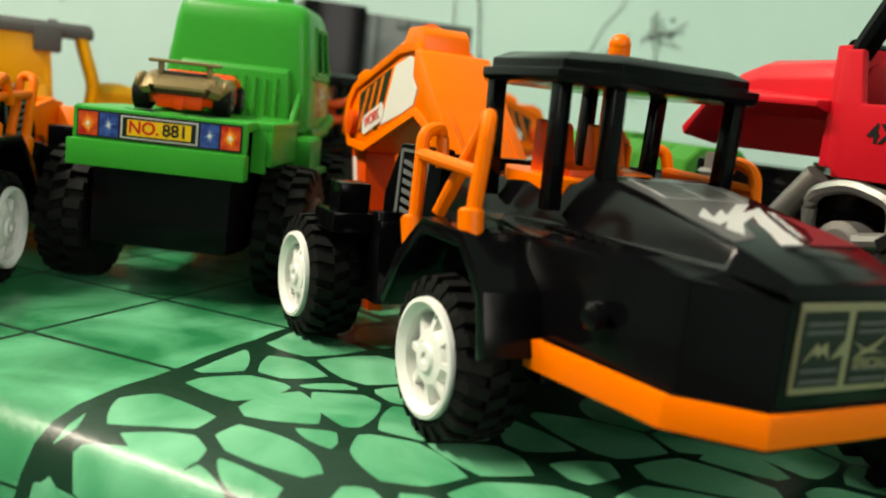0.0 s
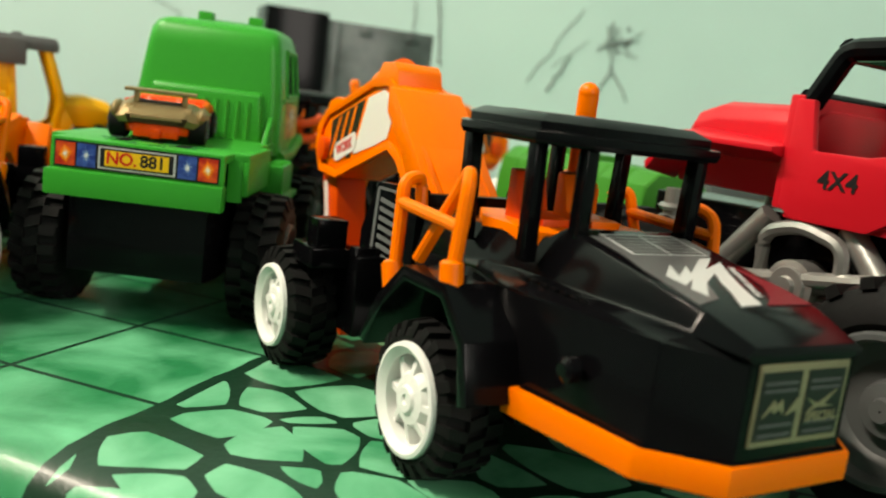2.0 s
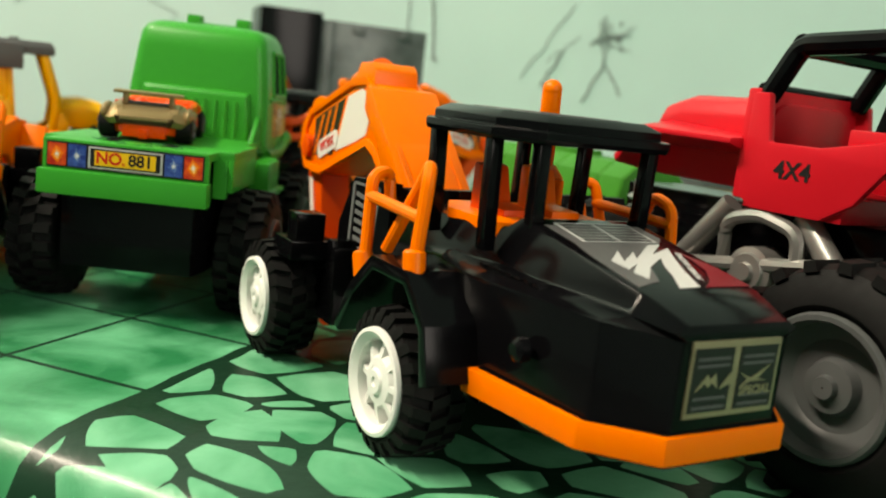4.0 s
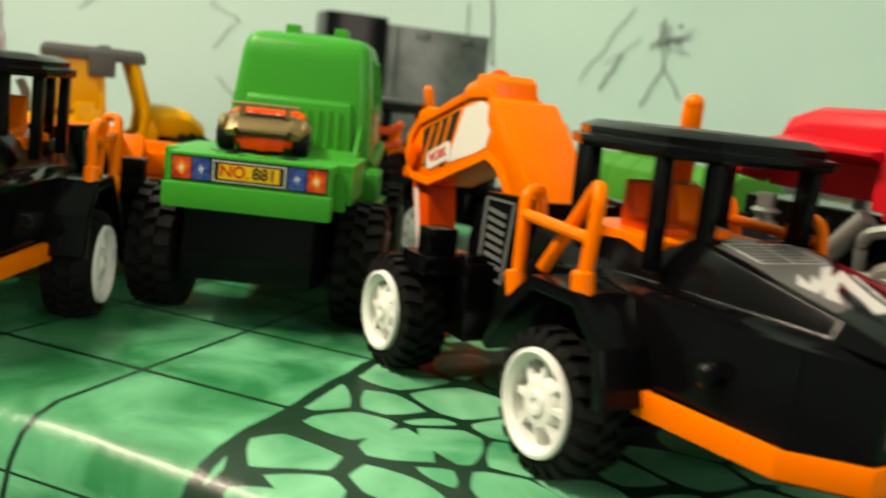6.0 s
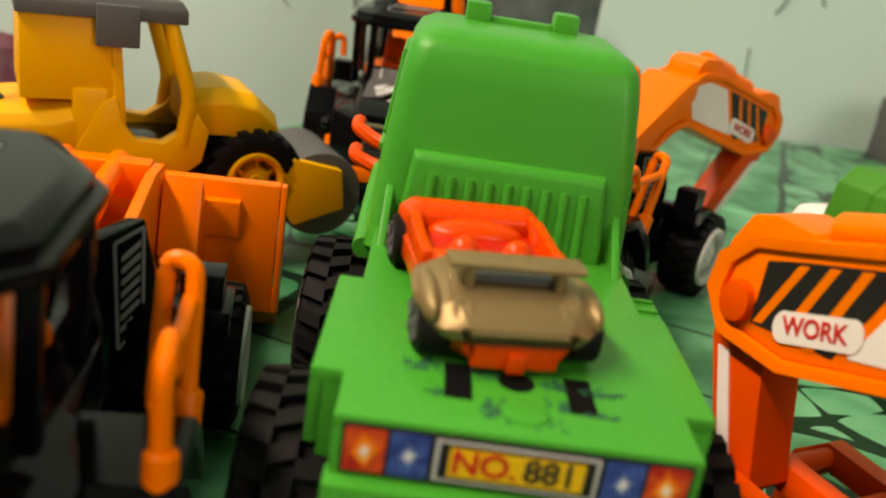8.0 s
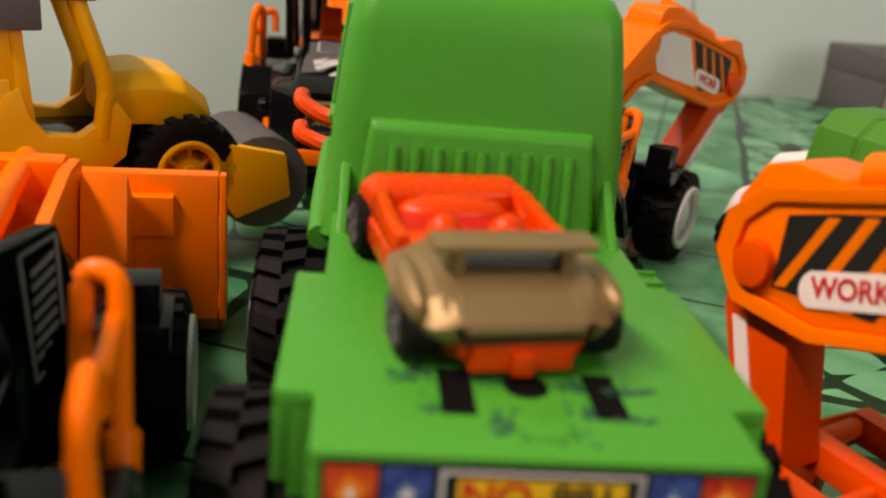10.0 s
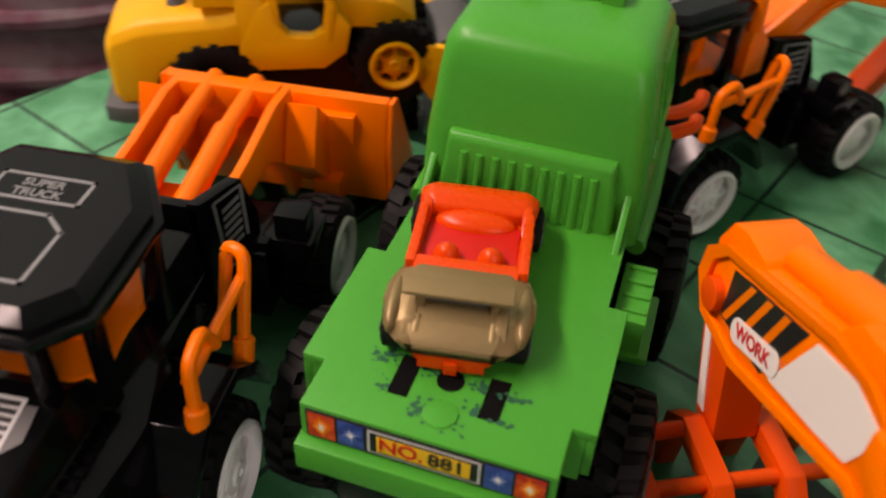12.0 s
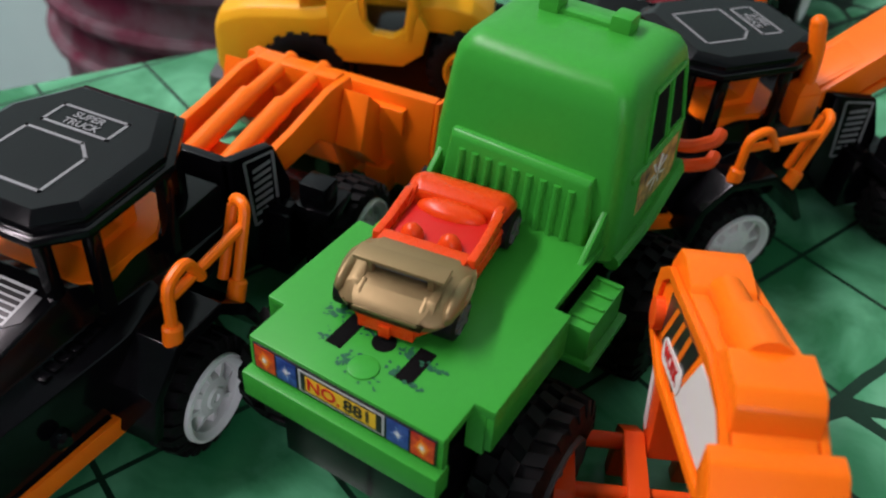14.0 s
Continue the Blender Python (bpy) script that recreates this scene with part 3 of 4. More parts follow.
def boom(t, y0, swing, reach=1.0, claw=True):
    """Excavator boom over the front axle; s runs along it, with the tip near s = 20."""
    base = Matrix.Translation((0, y0, 0)) @ Matrix.Rotation(radians(swing), 4, "Z") @ Matrix.Translation((0, 85 * (0.5 + 0.5 * reach), 0)) @ Matrix.Diagonal((1, reach, 1, 1)) @ Matrix(((1, 0, 0, 0), (0, 1, 0, 0), (0, -0.022, 1, -1.9), (0, 0, 0, 1)))

    def placed(name, mat, build, parent=t, label="", bev=0.6):
        bm = bmesh.new()
        build(bm)
        bmesh.ops.transform(bm, matrix=base, verts=bm.verts)
        return part(name, bm, mat, parent, label, bev)

    shape = [(-88, 48), (-49, 76), (-40, 79.5), (-28, 79), (0, 71.5), (13, 68.5), (20, 63), (21, 56), (15, 48.5), (-2, 47.5), (-36, 57), (-45, 59.5), (-52, 57), (-66, 46), (-80, 42)]
    plate = [(-85, 48), (-49, 73.6), (-40, 77), (-28, 76.5), (0, 69.2), (11, 66.5), (16, 62), (17, 56), (13, 51), (-2, 50), (-35, 59.2), (-45, 62), (-53.5, 59.5), (-67, 48.6), (-79, 44.4)]

    def arm(bm):
        for x0, x1 in ((-8.4, -6.8), (6.8, 8.4)):
            loop = [[(x, y, z) for y, z in pts] for x, pts in ((x0, shape), (x1, shape), (x1, plate), (x0, plate), (x0, shape))]
            solid(bm, loop, False)
        side(bm, plate, -7.4, 7.4)
        side(bm, shape, -6.6, 6.6)
        side(bm, [(-89, 45), (-51, 76.5), (-47, 77), (-47, 70), (-58, 62), (-74, 44)], -10.5, 10.5)
        side(bm, [(-45, 77), (-43.5, 82), (-40.5, 84), (-31, 84), (-27.5, 80), (-26, 76)], -7.0, 7.0)
        side(bm, [(-2, 66), (-1.5, 71), (1, 72.5), (10, 73), (16, 71.5), (20, 65), (20, 60), (-2, 60)], -6.4, 6.4)
    a = placed("boom", ORANGE, arm, label="orange excavator boom with striped stickers")
    placed("cylinder", ORANGE, lambda bm: (tube(bm, [(0, 0, 73), (0, -20, 78)], 3.4, 14), tube(bm, [(0, -16, 77.5), (0, -32, 81.5)], 4.6, 14)), a, bev=0)
    for s in (-1, 1):
        placed("sticker_dark", INK, lambda bm, s=s: side(bm, [(8, 65.2), (8, 53.2), (-12, 54.5), (-21, 73), (0, 67.6)], s * 7.3, s * 7.55), a, bev=0)

        def bars(bm, s=s):
            for k in range(3):
                y = 0.5 - 6.6 * k
                side(bm, [(y, 67.0 + 0.27 * -y), (y - 2.3, 67.5 + 0.27 * -y), (y + 7.0 - 2.3, 54.0), (y + 7.0, 53.6)][::-1], s * 7.45, s * 7.65)
        placed("sticker_stripe", STRIPE, bars, a, bev=0)
        placed("sticker_white", PAPER, lambda bm, s=s: side(bm, [(-15, 56), (-24, 73.5), (-36, 76.0), (-47, 73.5), (-42, 62.5), (-33, 60)], s * 7.3, s * 7.6), a, "white polygon sticker", bev=0)
        pill = [(1 + 2.6 * math.sin(k / 8 * math.pi) - 1.2, 55.6 + 3.0 * math.cos(k / 8 * math.pi)) for k in range(9)] + [(-14.5 - 2.6 * math.sin(k / 8 * math.pi), 59.8 - 3.0 * math.cos(k / 8 * math.pi)) for k in range(9)]
        placed("sticker_label", PAPER, lambda bm, s=s: side(bm, pill, s * 7.6, s * 7.85), a, "white rounded label", bev=0)
        m = base @ pose(s * 7.95, -7.0, 57.7, 90, 0, 90 * s) @ pose(0, 0, 0, 0, 0, -15 * s)
        words("label_word", "WORK", 4.6, m, REDINK, a)

    def stick(bm):
        side(bm, [(3, 60), (19, 60), (19, 46), (9, 22), (-2, 22), (4, 46)] if claw else [(3, 60), (19, 60), (18, 48), (-20, 4), (-32, 4), (2, 46)], -5.2, 5.2)
        turned(bm, (-9.5, 12, 56), (1, 0, 0), [(0, 4), (19, 4)], 14)
    st = placed("stick", DEEP, stick, label="red-orange dipper arm")
    strip = [(13, 45), (16.2, 45), (8.5, 25), (5, 25)] if claw else [(10, 44), (14, 44), (-12, 14), (-16, 14)]
    for s in (-1, 1):
        placed("stick_sticker", PAPER, lambda bm, s=s: side(bm, strip, s * 5.25, s * 5.6), st, bev=0)
    if claw:
        tine = [(-28, 1), (-26, 15), (-16, 24), (4, 25), (12, 19), (14, 1), (9, 1), (7, 14), (2, 19), (-12, 18.5), (-20, 13), (-22.5, 1)]
        grab = placed("claw_grab", DEEP, lambda bm: tube(bm, [(-26, 3, 22), (26, 3, 22)], 2.2, 12), label="red-orange claw grab with flat tines", bev=0)
        placed("claw_bar", DEEP, lambda bm: tube(bm, [(-26, -13, 21), (26, -13, 21)], 2.0, 12), grab, bev=0)
        for x in (-24, -8, 8, 24):
            placed("claw_tine", DEEP, lambda bm, x=x: side(bm, tine, x - 2.4, x + 2.4), grab, bev=0.5)


def loader(t):
    def bucket(bm):
        prof = [(162, 44), (166, 44), (164.5, 30), (166, 12), (174, 5), (194, 3), (194, 1), (172, 2), (162, 10), (159.5, 28)]
        side(bm, prof, -23, 43)
    b = make("bucket", ORANGE, t, bucket, "orange loader bucket with ribbed back", bev=0.5)
    for x0, x1 in ((-21, -17), (14, 34)):
        make("back_rib", ORANGE, b, lambda bm, x0=x0, x1=x1: box(bm, x0, x1, 158.4, 161.8, 31, 40), bev=0.5)
    for x0 in (22,):
        make("back_boss", ORANGE, b, lambda bm, x0=x0: box(bm, x0, x0 + 8, 155.5, 163, 9, 19), bev=0.7)
    for s in (-1, 1):
        make("bucket_side", ORANGE, b, lambda bm, s=s: side(bm, [(162, 44), (168, 43), (194, 3), (172, 2), (162, 10), (159.5, 28)], 10 + s * 33.2, 10 + s * 34.6), bev=0.3)
    for s in (-1, 1):
        make("lift_arm", ORANGE, t, lambda bm, s=s: side(bm, [(98, 36), (98, 44), (126, 46), (146, 49), (158, 48), (160, 30), (161, 14), (155, 12), (149, 28), (138, 36), (112, 36)], s * 14.0, s * 16.6), "orange lift arm", bev=0.6)
        make("gusset", ORANGE, t, lambda bm, s=s: side(bm, [(146, 30), (152, 47), (161.5, 38), (161.5, 14)], s * 17.0, s * 26.0), "orange gusset behind the bucket", bev=0.8)
        make("cylinder", ORANGE, t, lambda bm, s=s: (tube(bm, [(s * 6.0, 104, 41), (s * 6.0, 136, 46)], 3.2, 12), tube(bm, [(s * 6.0, 132, 45.4), (s * 6.0, 160, 47)], 2.5, 12)), "orange tilt cylinder", bev=0)
    make("cross_bar", ORANGE, t, lambda bm: box(bm, -14, 14, 100, 104, 38, 46), bev=0.6)
    make("cross_bar", ORANGE, t, lambda bm: box(bm, -14.2, 14.2, 152, 158, 40, 49), bev=1.0)
    make("arm_base", ORANGE, t, lambda bm: box(bm, -13, 13, 98, 120, 34, 39), bev=0.5)


def tractor(x, y, turn, label, kind, stack=ORANGE, swing=0.0, reach=1.0, root=94.4, claw=True, size=1.0):
    t = thing("toy_tractor", x, y, 0, turn, label, "toy tractor", "black and orange toy tractors")
    t.scale = (size, size, size)
    tractor_body(t)
    if stack:
        exhaust(t, stack)
    if kind == "boom":
        boom(t, root, swing, reach, claw)
    else:
        loader(t)
    return t


tractor(110.9, 102.2, 22.5, "black and orange toy excavator tractor with claw on the cloth", "boom", ORANGE, -2.5, 0.87)
tractor(-91.5, 177.5, 0, "black toy loader tractor with an orange bucket beside the green truck", "loader", None)
tractor(-15.5, 342.5, -45.3, "black toy excavator tractor with orange exhaust behind the green truck", "boom", ORANGE, -13.0, 1.0, claw=False, size=0.95)
tractor(-14, 431.3, -7.5, "black toy excavator tractor with orange bumper by the wall", "boom", ORANGE, 0.0, 0.8)


# ---- green toy truck ----
def green_truck():
    t = thing("toy_truck", -13.5, 224, 0, -7.3, "bright green plastic toy truck with big black tyres", "toy truck")

    def bed(bm):
        out = [(-23.5, 0), (23.5, 0), (23.5, 11), (28, 11), (28, 43.5), (24, 43.5), (24, 72), (-24, 72), (-24, 43.5), (-28, 43.5), (-28, 11), (-23.5, 11)]
        flat(bm, out, 49.5, 52)
    for s in (-1, 1):
        make("bed_fin", GREEN, t, lambda bm, s=s: side(bm, [(59, 51.8), (69.5, 51.8), (69.5, 61)], s * 21.5, s * 23), bev=0.3)
    make("bed", GREEN, t, bed, "green flat bed", bev=0.5)
    make("tail_panel", GREEN, t, lambda bm: flat(bm, [(-23.5, 0), (23.5, 0), (23.5, 2), (-23.5, 2)], 42, 49.8), bev=0.3)
    make("tail_lip", GREEN, t, lambda bm: flat(bm, [(-24, -2.8), (24, -2.8), (24, 2), (-24, 2)], 36.5, 43.5), "green rear bumper lip", bev=0.5)
    for s in (-1, 1):
        make("side_skirt", GREEN, t, lambda bm, s=s: flat(bm, [(s * 26.2, 11), (s * 28, 11), (s * 28, 43.5), (s * 26.2, 43.5)], 40, 50), bev=0.4)
        make("corner_skirt", GREEN, t, lambda bm, s=s: flat(bm, [(s * 22, 11), (s * 26.2, 11), (s * 26.2, 12.8), (s * 22, 12.8)], 38, 50), bev=0.3)

    # the bed is uncut; thin black plates on top paint the slots' shade
    def slots(bm):
        for x in (-8.0, 9.0):
            flat(bm, [(x - 1.9, 7.6), (x + 1.9, 7.6), (x + 1.9, 17.2), (x - 1.9, 17.2)], 51.9, 52.12)
        turned(bm, (0.2, 14, 51.9), (0, 0, 1), [(0, 2.6), (0.22, 2.6)], 20)
    make("bed_opening", HOLE_SHADE, t, slots, "thin black plates painting the shade of slots in the bed", bev=0)
    random.seed(11)
    flecks = []
    for cx, cy, n, spread in ((-13.0, 15.5, 44, 1.7), (-10.6, 9, 14, 0.8), (-4.5, 15.5, 20, 1.1), (-2.5, 6, 30, 1.5), (3.5, 5.2, 20, 1.5), (5.6, 14.5, 26, 1.2), (6.4, 9, 18, 0.7), (12.2, 13.5, 20, 1.0), (11.8, 8, 14, 0.7)):
        for k in range(n):
            flecks.append((cx + random.gauss(0, spread), cy + random.gauss(0, spread * 0.8), random.uniform(0.16, 0.55)))

    def smear(bm):
        for k, (x, y, r) in enumerate(flecks):
            pts = [(x + r * random.uniform(0.6, 1.7) * math.cos(a), y + r * random.uniform(0.6, 1.2) * math.sin(a)) for a in [math.tau * q / 6 for q in range(6)]]
            flat(bm, pts, 51.9, 52.05 + 0.0004 * k)
    tagged(make("bed_stain", DKGREEN, t, smear, "dark green ink smears", bev=0), kind="stuff")
    make("bed_boss", GREEN, t, lambda bm: turned(bm, (0.8, 6.2, 51.8), (0, 0, 1), [(0, 3.3), (0.5, 3.2), (0.62, 2.8), (0.62, 0.01)], 24), bev=0)

    def cab(bm):
        rings = []
        for z, y0, y1, w, r in [(46, 66, 110, 26, 4), (48, 64.5, 111, 26.6, 4), (51, 65.2, 110, 25.6, 4), (66, 66.4, 110, 25, 4), (82, 68.4, 108, 23.2, 4), (87, 69.2, 106, 22.4, 4.2), (89.6, 70.8, 104.5, 21, 4.6), (91, 73.5, 102, 18.5, 5), (91.4, 77.5, 98, 15, 5)]:
            ring = []
            for cx, cy, a0 in ((w - r, y0 + r, -90), (w - r, y1 - r, 0), (-w + r, y1 - r, 90), (-w + r, y0 + r, 180)):
                for k in range(5):
                    a = radians(a0 + k * 22.5)
                    ring.append((cx + r * math.cos(a), cy + r * math.sin(a) + 3.2, z))
            rings.append(ring)
        solid(bm, rings)
    c = make("cab", GREEN, t, cab, "rounded green cab", bev=0, smooth=50)

    def panel(bm):
        pts = [(-20.5, 50.5), (20.5, 50.5), (18.6, 68.6), (-18.6, 68.6)]
        solid(bm, [[(x * k, y + (z - 50) * 0.11, z - (1.4 if k < 1 and z > 60 else 0)) for x, z in pts] for y, k in ((72.2, 1.0), (66.2, 1.0), (65.2, 0.965))])
    make("rear_panel", GREEN, c, panel, bev=0.5)

    def ribs(bm):
        for k in range(9):
            x = -14.8 + k * 3.7
            tube(bm, [(x, 65.2, 52), (x * 0.985, 66.75, 65)], 0.9, 10)
    make("rear_ribs", GREEN, c, ribs, bev=0)

    def lugs(bm):
        for x in (-9.5, 9.0):
            flat(bm, [(x - 2.6, 94), (x + 2.6, 94), (x + 2.6, 100), (x - 2.6, 100)], 89, 95.2)
        flat(bm, [(-9, 95), (8.5, 95), (8.5, 98.5), (-9, 98.5)], 89, 92.6)
    make("roof_bracket", GREEN, c, lugs, "green roof bracket with two lugs", bev=0.7)
    for s in (-1, 1):
        lean = lambda z: 25.08 - (z - 66) * 0.1125 if z > 66 else 25.68 - (z - 51) * 0.04

        def inset(bm, pts, s, d=2.0):
            solid(bm, [[(s * (lean(z) - k), y + 3.2, z) for y, z in pts] for k in (d, 0)])
        # the cab is solid; black plates paint the dark seen through its windows
        make("side_window", HOLE_SHADE, c, lambda bm, s=s: inset(bm, [(81, 69), (92, 69), (92, 83), (83.5, 83)], s), "flat black plate painting the shade inside a side window", bev=0)
        make("side_window", HOLE_SHADE, c, lambda bm, s=s: inset(bm, [(95, 69), (103.5, 69), (101, 83), (95, 83)], s), "flat black plate painting the shade inside a side window", bev=0)
        make("window_frame", GREEN, c, lambda bm, s=s: [tube(bm, [(s * lean(a[1]), a[0] + 3.2, a[1]), (s * lean(b[1]), b[0] + 3.2, b[1])], 0.7, 6) for a, b in (((80, 68), (82.8, 84)), ((82.8, 84), (101.8, 84)), ((101.8, 84), (104.6, 68)), ((93.5, 68), (93.5, 84)), ((80, 68), (104.6, 68)))], bev=0)
        make("door_sticker", PICTURE, c, lambda bm, s=s: inset(bm, [(79, 53), (104, 53), (104, 64.5), (79, 66)], s, 1.0), "multicoloured leaf print on the door", bev=0)
        make("door_print", PAPER, c, lambda bm, s=s: [solid(bm, [[(s * (lean(59) + d), 94.2 + r * math.cos(a) * 1.3, 59 + r * math.sin(a)) for r, a in ((0.8, q), (4.6, q + 0.12), (5.0, q + 0.3), (1.2, q + 0.5))] for d in (-0.3, 0.14)]) for q in (0.2, 1.0, 1.9, 2.9, 3.9, 4.9, 5.6)], "pale leaf shapes", bev=0)
        make("door_trim", GREEN, c, lambda bm, s=s: (tube(bm, [(s * 25.0, 76, 66.5), (s * 25.0, 106, 66.5)], 0.8, 8), tube(bm, bend([(s * 26, 70, 47), (s * 26.5, 88, 47), (s * 26, 112, 52)], 4), 2.2, 10)), bev=0)

        def tank(bm, s=s):
            flat(bm, [(s * 25, 46.5), (s * 32, 46.5), (s * 32, 65), (s * 25, 65)], 37, 46.5)
            flat(bm, [(s * 25, 45.5), (s * 34, 45.5), (s * 34, 66), (s * 25, 66)], 35.5, 37.5)
            for k in range(4):
                flat(bm, [(s * 26, 49 + 4.6 * k), (s * 31.6, 49 + 4.6 * k), (s * 31.6, 50 + 4.6 * k), (s * 26, 50 + 4.6 * k)], 46.4, 47.2)
        if s > 0:
            make("side_tank", GREEN, t, tank, "green side box", bev=0.4)
        for y in (27, 90):
            wheel(t, s * 38.5, y, 20, 20, 15, 11, RIMGREY, lugs=22, spokes=6, lug_depth=1.8)
    for k in (0, 1):
        make("tow_hook", DEEP, t, lambda bm, k=k: tube(bm, bend([(-12 + 24 * k, 108, 40), (-14 + 28 * k, 118, 42), (-14 + 28 * k, 124, 44)], 3), 1.8, 8), "red-orange plastic hook", bev=0)
    for z, dz in ((52, 1), (58, 2)):
        for s in (-1, 1):
            make("side_hook", DEEP, t, lambda bm, s=s, z=z, dz=dz: tube(bm, bend([(s * 20, 110, z), (s * 28, 112, z), (s * 33, 116, z + dz), (s * 33, 119, z + dz + 1)], 3), 1.8, 8), "red-orange plastic hook", bev=0)

    def chassis(bm):
        flat(bm, [(-19, 3), (19, 3), (21, 12), (21, 105), (-21, 105), (-21, 12)], 15, 38)
        flat(bm, [(-23, 14), (23, 14), (23, 64), (-23, 64)], 38, 49.6)
        for y in (27, 90):
            turned(bm, (-30, y, 20), (1, 0, 0), [(0, 3), (60, 3)], 12)
    make("chassis", BLACK, t, chassis, "black plastic chassis", bev=1.2)

    st = make("tail_sticker", INK, t, lambda bm: box(bm, -22.2, 22.2, -0.35, 0.3, 44.0, 51.2), "tail lamp sticker with a number panel", bev=0)
    for s in (-1, 1):
        make("lamp_print", LAMPINK, st, lambda bm, s=s: box(bm, s * 19.2 - 2.6, s * 19.2 + 2.6, -0.5, -0.3, 44.5, 50.7), "red and amber lamp print", bev=0)
        make("lamp_print", BLUEINK, st, lambda bm, s=s: box(bm, s * 13.6 - 2.5, s * 13.6 + 2.5, -0.5, -0.3, 44.5, 50.7), "blue lamp print", bev=0)
        for x, layers in ((s * 19.2, ((STRIPE, 2.3, 1.7), (AMBER, 1.5, 1.0), (PAPER, 0.75, 0.4))), (s * 13.6, ((PALEBLUE, 2.2, 0.5), (PAPER, 1.3, 0.3)))):
            for q, (mat, far, near) in enumerate(layers):
                star = [(x + r * 0.8 * math.cos(k * math.pi / 8 + 0.2), 47.6 + 1.15 * r * math.sin(k * math.pi / 8 + 0.2)) for k, r in enumerate([far, near, far * 0.75, near] * 4)]
                make("lamp_spot", mat, st, lambda bm: solid(bm, [[(x0, y, z0) for x0, z0 in star] for y in (-0.54 - 0.06 * q, -0.45)]), "bright printed lamp centre", bev=0)
    make("panel_frame", LINE, st, lambda bm: box(bm, -10.4, 10.4, -0.45, -0.3, 44.6, 50.6), bev=0)
    make("panel_inner", INK, st, lambda bm: box(bm, -9.9, 9.9, -0.52, -0.4, 45.0, 50.2), bev=0)
    make("panel_yellow", PLATE, st, lambda bm: box(bm, -8.6, 8.6, -0.6, -0.5, 45.5, 49.7), bev=0)
    words("panel_word", "NO.", 4.6, pose(-4.1, -0.66, 47.6, 90, 0, 0), REDINK, st)
    words("panel_word", "881", 4.6, pose(4.3, -0.66, 47.6, 90, 0, 0), INK, st)


def toy_car():
    t = thing("toy_car", -12.0, 239.8, 52.1, 2.3, "small red open toy car with bronze tail on the truck bed", "toy car")

    t.scale = (0.88, 1.0, 0.82)

    def lower(bm):
        box(bm, -7, 7, -0.8, 3, 1.6, 6.2)
        box(bm, -1.4, 1.4, -1.6, 0, 1.2, 4.6)
        rings = []
        for y, w, z0, z1 in [(0, 8.5, 3, 6.5), (3, 11, 2.6, 8), (10, 12.8, 2.6, 9.8), (26, 13.6, 2.6, 10.2), (38, 14, 2.6, 9.6), (45, 12.5, 3, 8), (48, 9, 3.5, 6.5)]:
            rings.append([(w - 1, y, z0), (w, y, z0 + 2), (w, y, z1 - 1.5), (w - 2, y, z1), (-w + 2, y, z1), (-w, y, z1 - 1.5), (-w, y, z0 + 2), (-w + 1, y, z0)])
        solid(bm, rings)
    make("body", CAR_RED, t, lower, "translucent red-orange body", bev=0.6)

    def tail(bm):
        rings = []
        for y, w, z0, z1, wt in [(-1.2, 9.5, 6.4, 8.6, 8), (0.2, 12, 5.8, 10.2, 9), (3, 14.8, 5.4, 11.8, 9.6), (8, 16.2, 8.5, 13.4, 10), (12, 16, 9, 13.8, 10), (16, 14.8, 8.4, 13.4, 10), (18.5, 13, 9, 12.4, 10)]:
            rings.append([(w - 1.5, y, z0), (w, y, z0 + 2), (w - 0.8, y, z1 - 2.2), (wt, y, z1), (-wt, y, z1), (-w + 0.8, y, z1 - 2.2), (-w, y, z0 + 2), (-w + 1.5, y, z0)])
        solid(bm, rings)
    tl = make("tail", GOLD, t, tail, "bronze painted rear deck", bev=1.0, smooth=60)
    make("spoiler", GOLD, t, lambda bm: (solid(bm, [[(x, 7 + dy, 16.8 + abs(x) * -0.02 + dz) for dy, dz in ((-2.4, 0), (2.2, 0.3), (2.2, 1.5), (-2.4, 1.2))] for x in (-11.5, 11.5)]), box(bm, -8.5, -6.8, 5.5, 8.5, 12.5, 17), box(bm, 6.8, 8.5, 5.5, 8.5, 12.5, 17)), "bronze rear spoiler", bev=0.5)
    # slightly raised grey slab; its colour gives the shade of a hollow
    make("deck_recess", GREY, tl, lambda bm: box(bm, -7.4, 7.4, 7.0, 10.5, 13.2, 14.1), "grey slab painting the shade of a recess under the spoiler", bev=0.4)
    make("tail_ridge", GOLD, tl, lambda bm: (side(bm, [(-1.4, 8.2), (1.0, 10.8), (4.0, 12.6), (4.0, 11.4), (0.5, 8.2)], -8.6, -7.2), side(bm, [(-1.4, 8.2), (1.0, 10.8), (4.0, 12.6), (4.0, 11.4), (0.5, 8.2)], 7.2, 8.6), box(bm, -8, 8, -1.5, -0.4, 7.6, 8.8)), bev=0.4)

    def surround(bm):
        for s in (-1, 1):
            side(bm, [(17, 9), (17, 13.6), (24, 13.2), (35, 14.2), (35, 9)], s * 11.2, s * 13.6)
        solid(bm, [[(w, y, z0), (w, y, z1 - 2), (w - 2.5, y, z1), (-w + 2.5, y, z1), (-w, y, z1 - 2), (-w, y, z0)] for y, w, z0, z1 in ((35, 13, 8, 13.2), (37.5, 14, 7, 15), (41, 14.4, 6, 14.6), (45, 13.6, 5, 11.5), (48.3, 11, 4, 7.5))])
        for s in (-1, 1):
            solid(bm, [[(s * 10.6, 30, 10), (s * 13.2, 30, 10), (s * 13.2, 33, 10), (s * 10.6, 33, 10)], [(s * 10.6, 35, 14.2), (s * 13, 35, 14.2), (s * 13, 38, 14.2), (s * 10.6, 38, 14.2)]])
